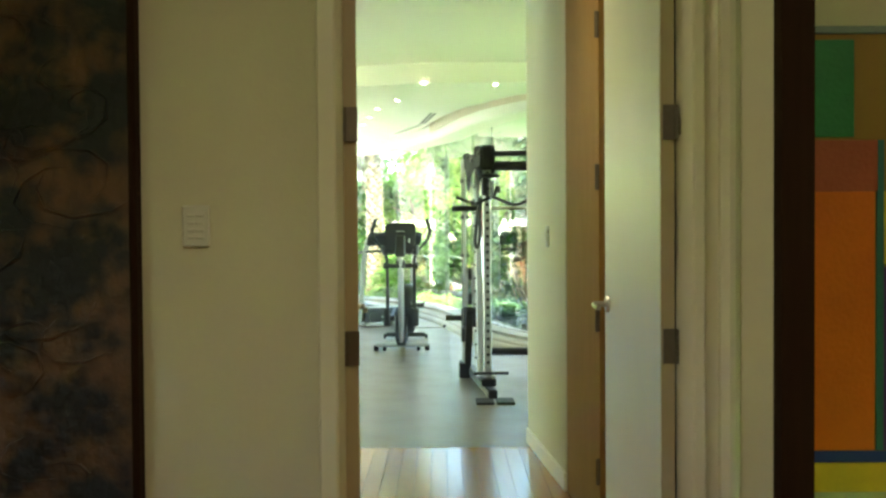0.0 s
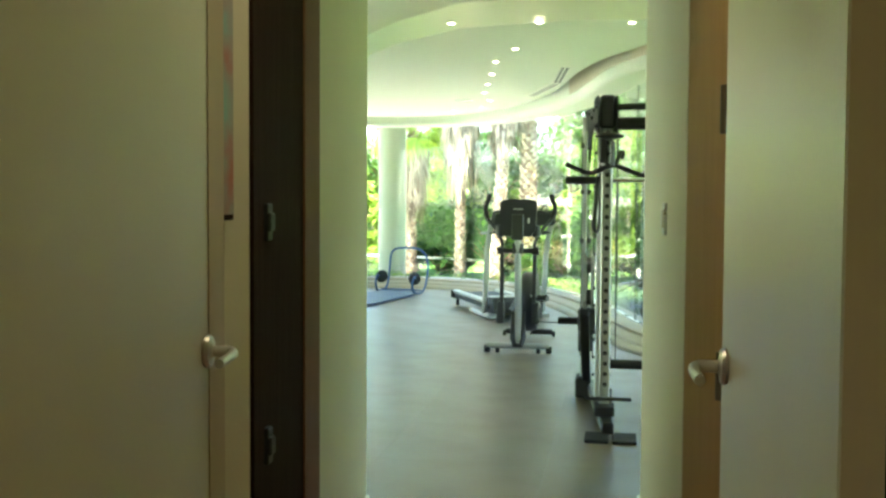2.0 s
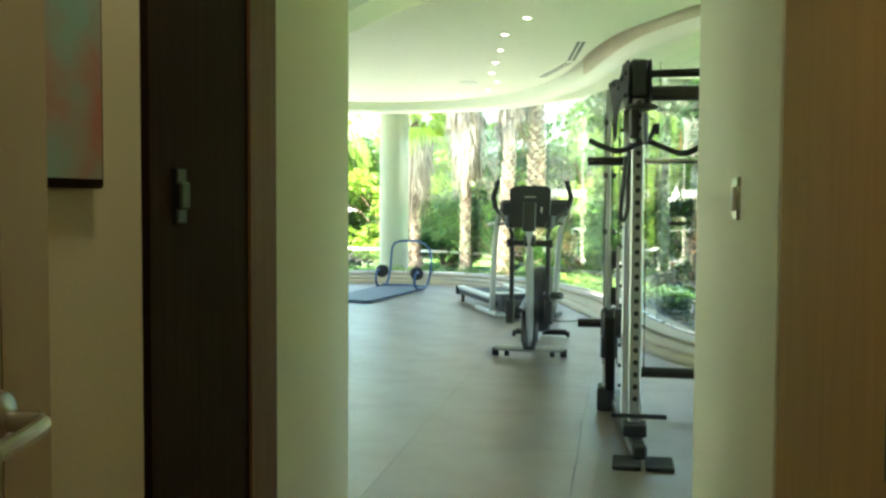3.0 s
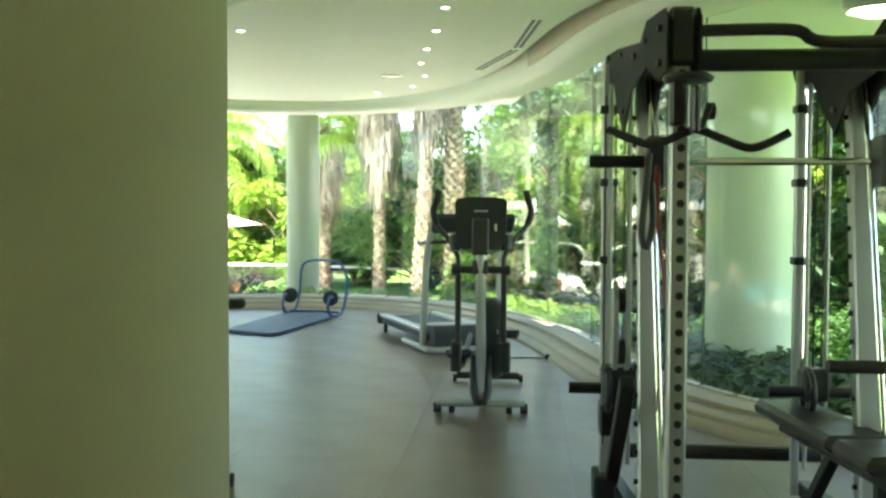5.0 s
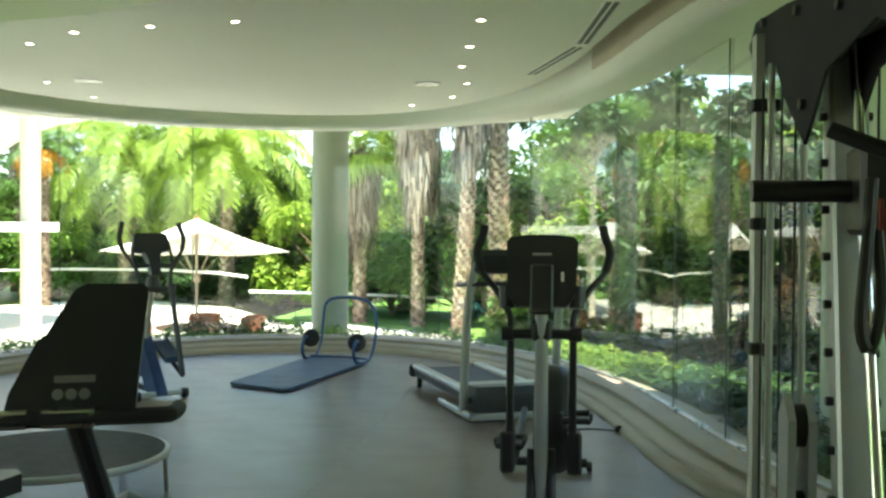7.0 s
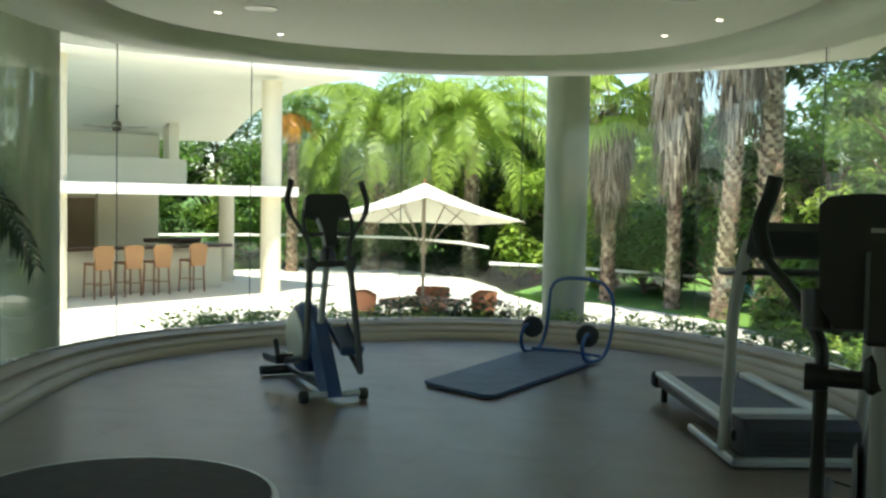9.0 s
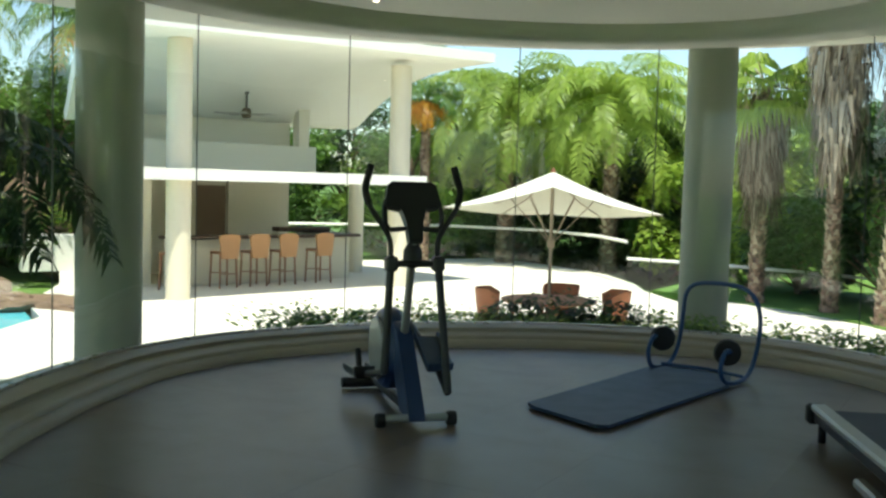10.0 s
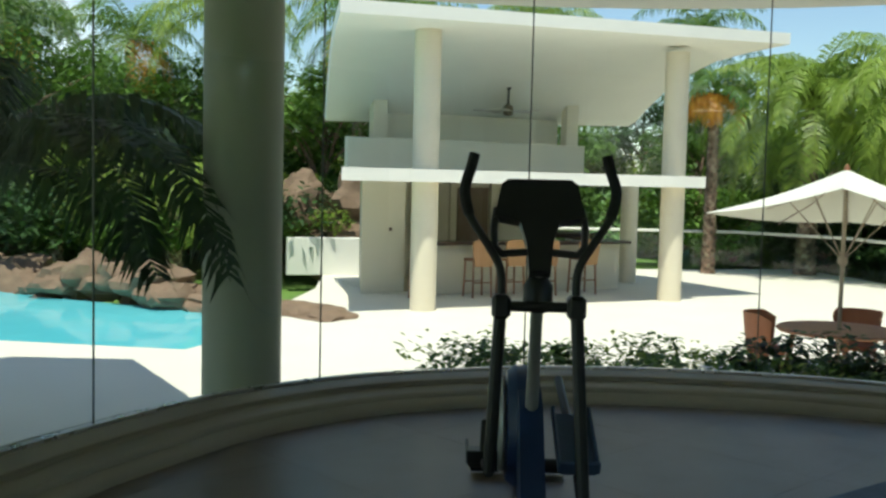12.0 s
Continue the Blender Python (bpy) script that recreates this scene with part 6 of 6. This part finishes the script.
# feathery palms behind the umbrella
palm("palm_tree", pose(-14.55, 37.5, G - 0.1), 4.55, "feathery bright green palm with dense arching fronds", LEAF_LIGHT, 46, 3.9, 0.2, 1.0, 0.66, seed=21, count=60, leaf_w=0.05)
palm("palm_tree", pose(-11.3, 37.8, G - 0.1), 4.7, "feathery bright green palm behind the deck railing", LEAF_LIGHT, 44, 3.8, 0.19, 1.0, 0.66, seed=22, count=60, leaf_w=0.05)
palm("palm_tree", pose(-16.15, 35.3, G - 0.1), 4.85, "coconut palm with yellow and orange dying fronds", LEAF_MID, 10, 1.7, 0.13, 1.0, 0.45, dead=14, seed=23, count=26)
# palms above and beside the pavilion
for k, (x, y, h_) in enumerate(((-26.5, 33.5, 7.4), (-23.5, 29.0, 6.6), (-27.5, 27.0, 7.0), (-30.0, 25.5, 6.4), (-24.0, 37.5, 7.6), (-28.5, 21.5, 6.2), (-33.0, 23.5, 6.8), (-21.5, 43.0, 7.6))):
    palm("palm_tree", pose(x, y, G - 0.1, 0, 0, 40 * k), h_, "tall coconut palm behind the pool garden", LEAF_MID if k % 2 else LEAF_LIGHT, 20, 3.0, 0.16, 1.1, 0.65, dead=4 if k in (1, 3, 5) else 0, seed=31 + k, lean=0.05)
for k, (x, y) in enumerate(((-27, 18), (-28, 21), (-29.5, 24), (-30, 27.5), (-28.5, 30.5), (-26, 33), (-31, 16), (-25.5, 29.5), (-23.5, 34.5))):
    tree("tree", pose(x, y, G - 0.1, 0, 0, 50 * k), 5.4 + 0.4 * (k % 3), 2.9, "tall dark green tree behind the pool garden", LEAF_DARK if k % 3 == 0 else LEAF_MID, 300 + k, 34, 330, 0.22, base=0.02)
# jungle wall round the garden
rng2 = random.Random(77)
for k in range(44):
    t_ = k / 43
    ang = radians(172 - 178 * t_)
    dist = rng2.uniform(21, 33) if t_ > 0.55 else rng2.uniform(30, 40)
    x, y = -6 + dist * math.cos(ang), 14 + dist * math.sin(ang)
    if (x < -13 and y < 32 and x > -22) or (-20 < x < -7 and 30 < y < 41):
        continue
    h_ = rng2.uniform(4.0, 6.2)
    tree("tree", pose(x, y, G - 0.1, 0, 0, rng2.uniform(0, 360)), h_, rng2.uniform(2.2, 3.2), "dense dark green tropical tree in the garden edge" if k % 3 != 1 else "light green tropical tree in the garden edge", (LEAF_DARK, LEAF_LIGHT, LEAF_MID)[k % 3], 100 + k, 30, 300, 0.25, base=0.05)
for k, (x, y, h_, r_) in enumerate(((-6.2, 35.5, 3.6, 1.6), (-3.3, 33.2, 3.8, 1.8), (-0.9, 32.5, 4.2, 1.9), (1.2, 30.0, 4.6, 2.0), (2.9, 26.0, 4.2, 1.8), (-0.8, 27.8, 1.6, 1.0), (3.8, 21.5, 3.8, 1.6), (5.0, 18.6, 4.4, 1.7), (7.5, 24.0, 5.0, 2.4), (-8.2, 37.5, 3.4, 1.7), (-5.2, 33.9, 2.4, 1.2))):
    tree("tree", pose(x, y, G - 0.1), h_, r_, "bushy green garden tree with broad leaves", (LEAF_LIGHT, LEAF_DARK, LEAF_MID)[k % 3], 200 + k, 26, 260, 0.22, 0.08, base=0.1)

for k, (x, y, h_, r_) in enumerate(((-20.5, 41.5, 4.2, 2.4), (-17.0, 42.0, 3.9, 2.4), (-13.5, 42.0, 3.8, 2.4), (-10.5, 41.0, 3.8, 2.3), (-8.0, 40.0, 4.4, 2.2), (-15.0, 40.0, 1.7, 1.6), (-12.0, 40.0, 1.7, 1.6), (-9.3, 38.2, 1.7, 1.5), (-18.5, 40.5, 2.0, 1.7), (0.9, 23.5, 4.6, 1.3), (1.7, 20.2, 4.4, 1.4), (2.6, 17.8, 4.2, 1.3), (0.6, 27.0, 5.2, 1.5), (3.4, 23.0, 5.0, 1.8))):
    tree("tree", pose(x, y, G - 0.1, 0, 0, 70 * k), h_, r_, "dense dark green hedge tree beyond the railing" if k < 9 else "dark green shade tree beyond the side glass", LEAF_DARK if k % 4 else LEAF_MID, 400 + k, 30, 300, 0.18, 0.09, base=0.02)


def shrub_row(name, points, label, material, seed, r_=0.22, count=60, size=0.07, z=G, jitter=0.1, kind="", flat=0.8):
    rng = random.Random(seed)
    s = Shape()
    for x, y in points:
        leaf_cloud(s, rng, (x + rng.uniform(-jitter, jitter), y + rng.uniform(-jitter, jitter), z + rng.uniform(-0.04, 0.08)), r_ * rng.uniform(0.7, 1.2), count, size, flat)
    e = thing(name, pose(0, 0, 0), label, "shrub")
    part("foliage", s, material, e, smooth=None)["kind"] = "stuff"
    return e


outer = offset(glass_line, -0.75)
outer2 = offset(glass_line, -1.15)
bed = [p for p in outer if p[1] > 16.9 or p[0] > 0] + [p for p in outer2 if p[1] > 16.9 or p[0] > 0]
built("planter", Shape().sweep([p for p in glass_line if p[1] > 16.9 or p[0] > -3], [(-0.302, -1.0), (-0.302, -0.1), (-1.5, -0.14), (-1.5, -1.0)]), SOIL, "raised soil bed along the outside of the glass")
shrub_row("shrub", [p for p in bed if p[1] > 16.4], "low dark green groundcover shrubs along the glass", LEAF_MID, 5, 0.2, 130, 0.075, -0.02, 0.2)
# same groundcover on the side bed, in darker leaves that stand for shade
shrub_row("shrub", [p for p in bed if p[1] <= 16.4] * 2, "groundcover below the side glass, its shade put into darker leaves", LEAF_DARK, 25, 0.24, 130, 0.09, -0.02, 0.3)
shrub_row("shrub", [(-5.35 + 0.16 * i, 18.75 + 0.045 * i) for i in range(9)], "taller dark green shrubs before the patio table", LEAF_DARK, 26, 0.22, 150, 0.08, 0.1, 0.1)
shrub_row("shrub", [p for p in bed[::2] if p[1] > 16.4], "lighter green leaves among the groundcover", LEAF_LIGHT, 6, 0.18, 30, 0.07, 0.03, 0.25)
rng3 = random.Random(9)
shrub_row("hedge", [(rng3.uniform(3.4, 6.0), rng3.uniform(15.5, 18.5)) for _ in range(150)], "clipped green hedge mass beyond the side glass", LEAF_DARK, 12, 0.4, 110, 0.09, -0.1, 0.2)
shrub_row("shrub", [(rng3.uniform(0.3, 3.0), 18.6 + rng3.uniform(0, 4.4)) for _ in range(50)], "leafy green border shrubs along the garden path", LEAF_LIGHT, 13, 0.28, 70, 0.1, G + 0.1, 0.2)
shrub_row("shrub", [(rng3.uniform(-28, -22), rng3.uniform(20.6, 26.5)) for _ in range(60)], "lush green planting above the pool rocks", LEAF_MID, 14, 0.5, 130, 0.16, G + 0.9, 0.3)
shrub_row("shrub", [(rng3.uniform(-32, -22), rng3.uniform(19, 30)) for _ in range(90)], "dense dark planting behind the pool", LEAF_DARK, 15, 1.0, 160, 0.22, G + 1.3, 0.8)
shrub_row("shrub", [(-21.2, 26.4), (-21.0, 26.6)], "small light green shrub in the white planter", LEAF_LIGHT, 16, 0.35, 160, 0.12, G + 1.3, 0.05)
for k, (x, y) in enumerate(((-22.6, 23.2), (-24.0, 22.6), (-23.8, 25.6), (-25.0, 21.4), (-24.6, 28.0))):
    palm("palm_tree", pose(x, y, G), 1.9 + 0.4 * (k % 2), "low tree fern with light green spreading fronds", LEAF_LIGHT, 14, 1.6, 0.12, 0.6, 0.32, seed=60 + k, count=30, low=0.1, high=0.6)

# potted palm hanging its fronds before the column
pot = thing("potted_palm", pose(-9.6, 14.45, TERRACE), "feathery palm beside the column, its arching fronds darkened as if backlit", "potted palm")
s, ribs = Shape(), Shape()
rngp = random.Random(3)
part("trunk", Shape().tube([(0, 0, 0), (0.05, 0, 1.0), (0.0, 0.02, 2.22)], [0.11, 0.09, 0.07], 10), BARK, pot)
for h_, ln, e0, e1 in ((0.24, 3.4, 42, -72), (0.36, 3.0, 36, -62), (0.1, 3.0, 44, -70), (0.2, 2.5, 22, -55), (-0.3, 2.8, 62, -50), (0.7, 2.4, 60, -50), (1.8, 2.4, 60, -50), (2.8, 2.4, 50, -60), (4.2, 2.3, 60, -40), (5.4, 2.4, 60, -40)):
    rib = frond(s, rngp, (0, 0, 2.2), h_, ln, e0, e1, 0.46, count=54, width=0.055, hang=0.6)
    ribs.tube(rib, [0.018 - 0.0012 * i for i in range(13)], 5)
part("frond", s, FROND_BACKLIT, pot, "green feathery fronds with backlit darkness in their colour", smooth=None)["kind"] = "stuff"
part("frond_rib", ribs, LEAF_DARK, pot)["kind"] = "stuff"

# ---- floor pieces ----
tile_me = {}
x0, y0, step = -6.3, 6.34, 0.91


def inside(px, py, poly):
    r = False
    for (ax, ay), (bx, by) in zip(poly, poly[1:] + poly[:1]):
        if (ay > py) != (by > py) and px < (bx - ax) * (py - ay) / (by - ay) + ax:
            r = not r
    return r


floor_ob = bpy.data.objects["floor"]
tile = mesh_of("tile", Shape().box((0.0, 0.0, -0.012), (step - 0.001, step - 0.001, 0.0), bevel=0.0005), GYM_FLOOR)
for i in range(12):
    for j in range(14):
        x, y = x0 + i * step, y0 + j * step
        cs = [(x, y), (x + step, y), (x, y + step), (x + step, y + step), (x + step / 2, y + step / 2)]
        if any(inside(*c, floor_poly) for c in cs):
            ob = new("tile", tile)
            ob.location = (x, y, 0)
            ob.parent = floor_ob
plank = mesh_of("plank", Shape().box((0.0, 0.0, -0.014), (0.088, 1.2, 0.0), bevel=0.0012), WOOD_FLOOR)
floor2 = [o for o in bpy.data.objects if o.name.startswith("floor") and o.get("label") == "slab under the passage floor"][0]
for i in range(20):
    for j in range(3):
        ob = new("plank", plank)
        off = (i * 0.37) % 1.2
        ob.location = (-0.88 + i * 0.0895, 2.75 + 1.2 * j - 0.0 , 0)
        ob.parent = floor2
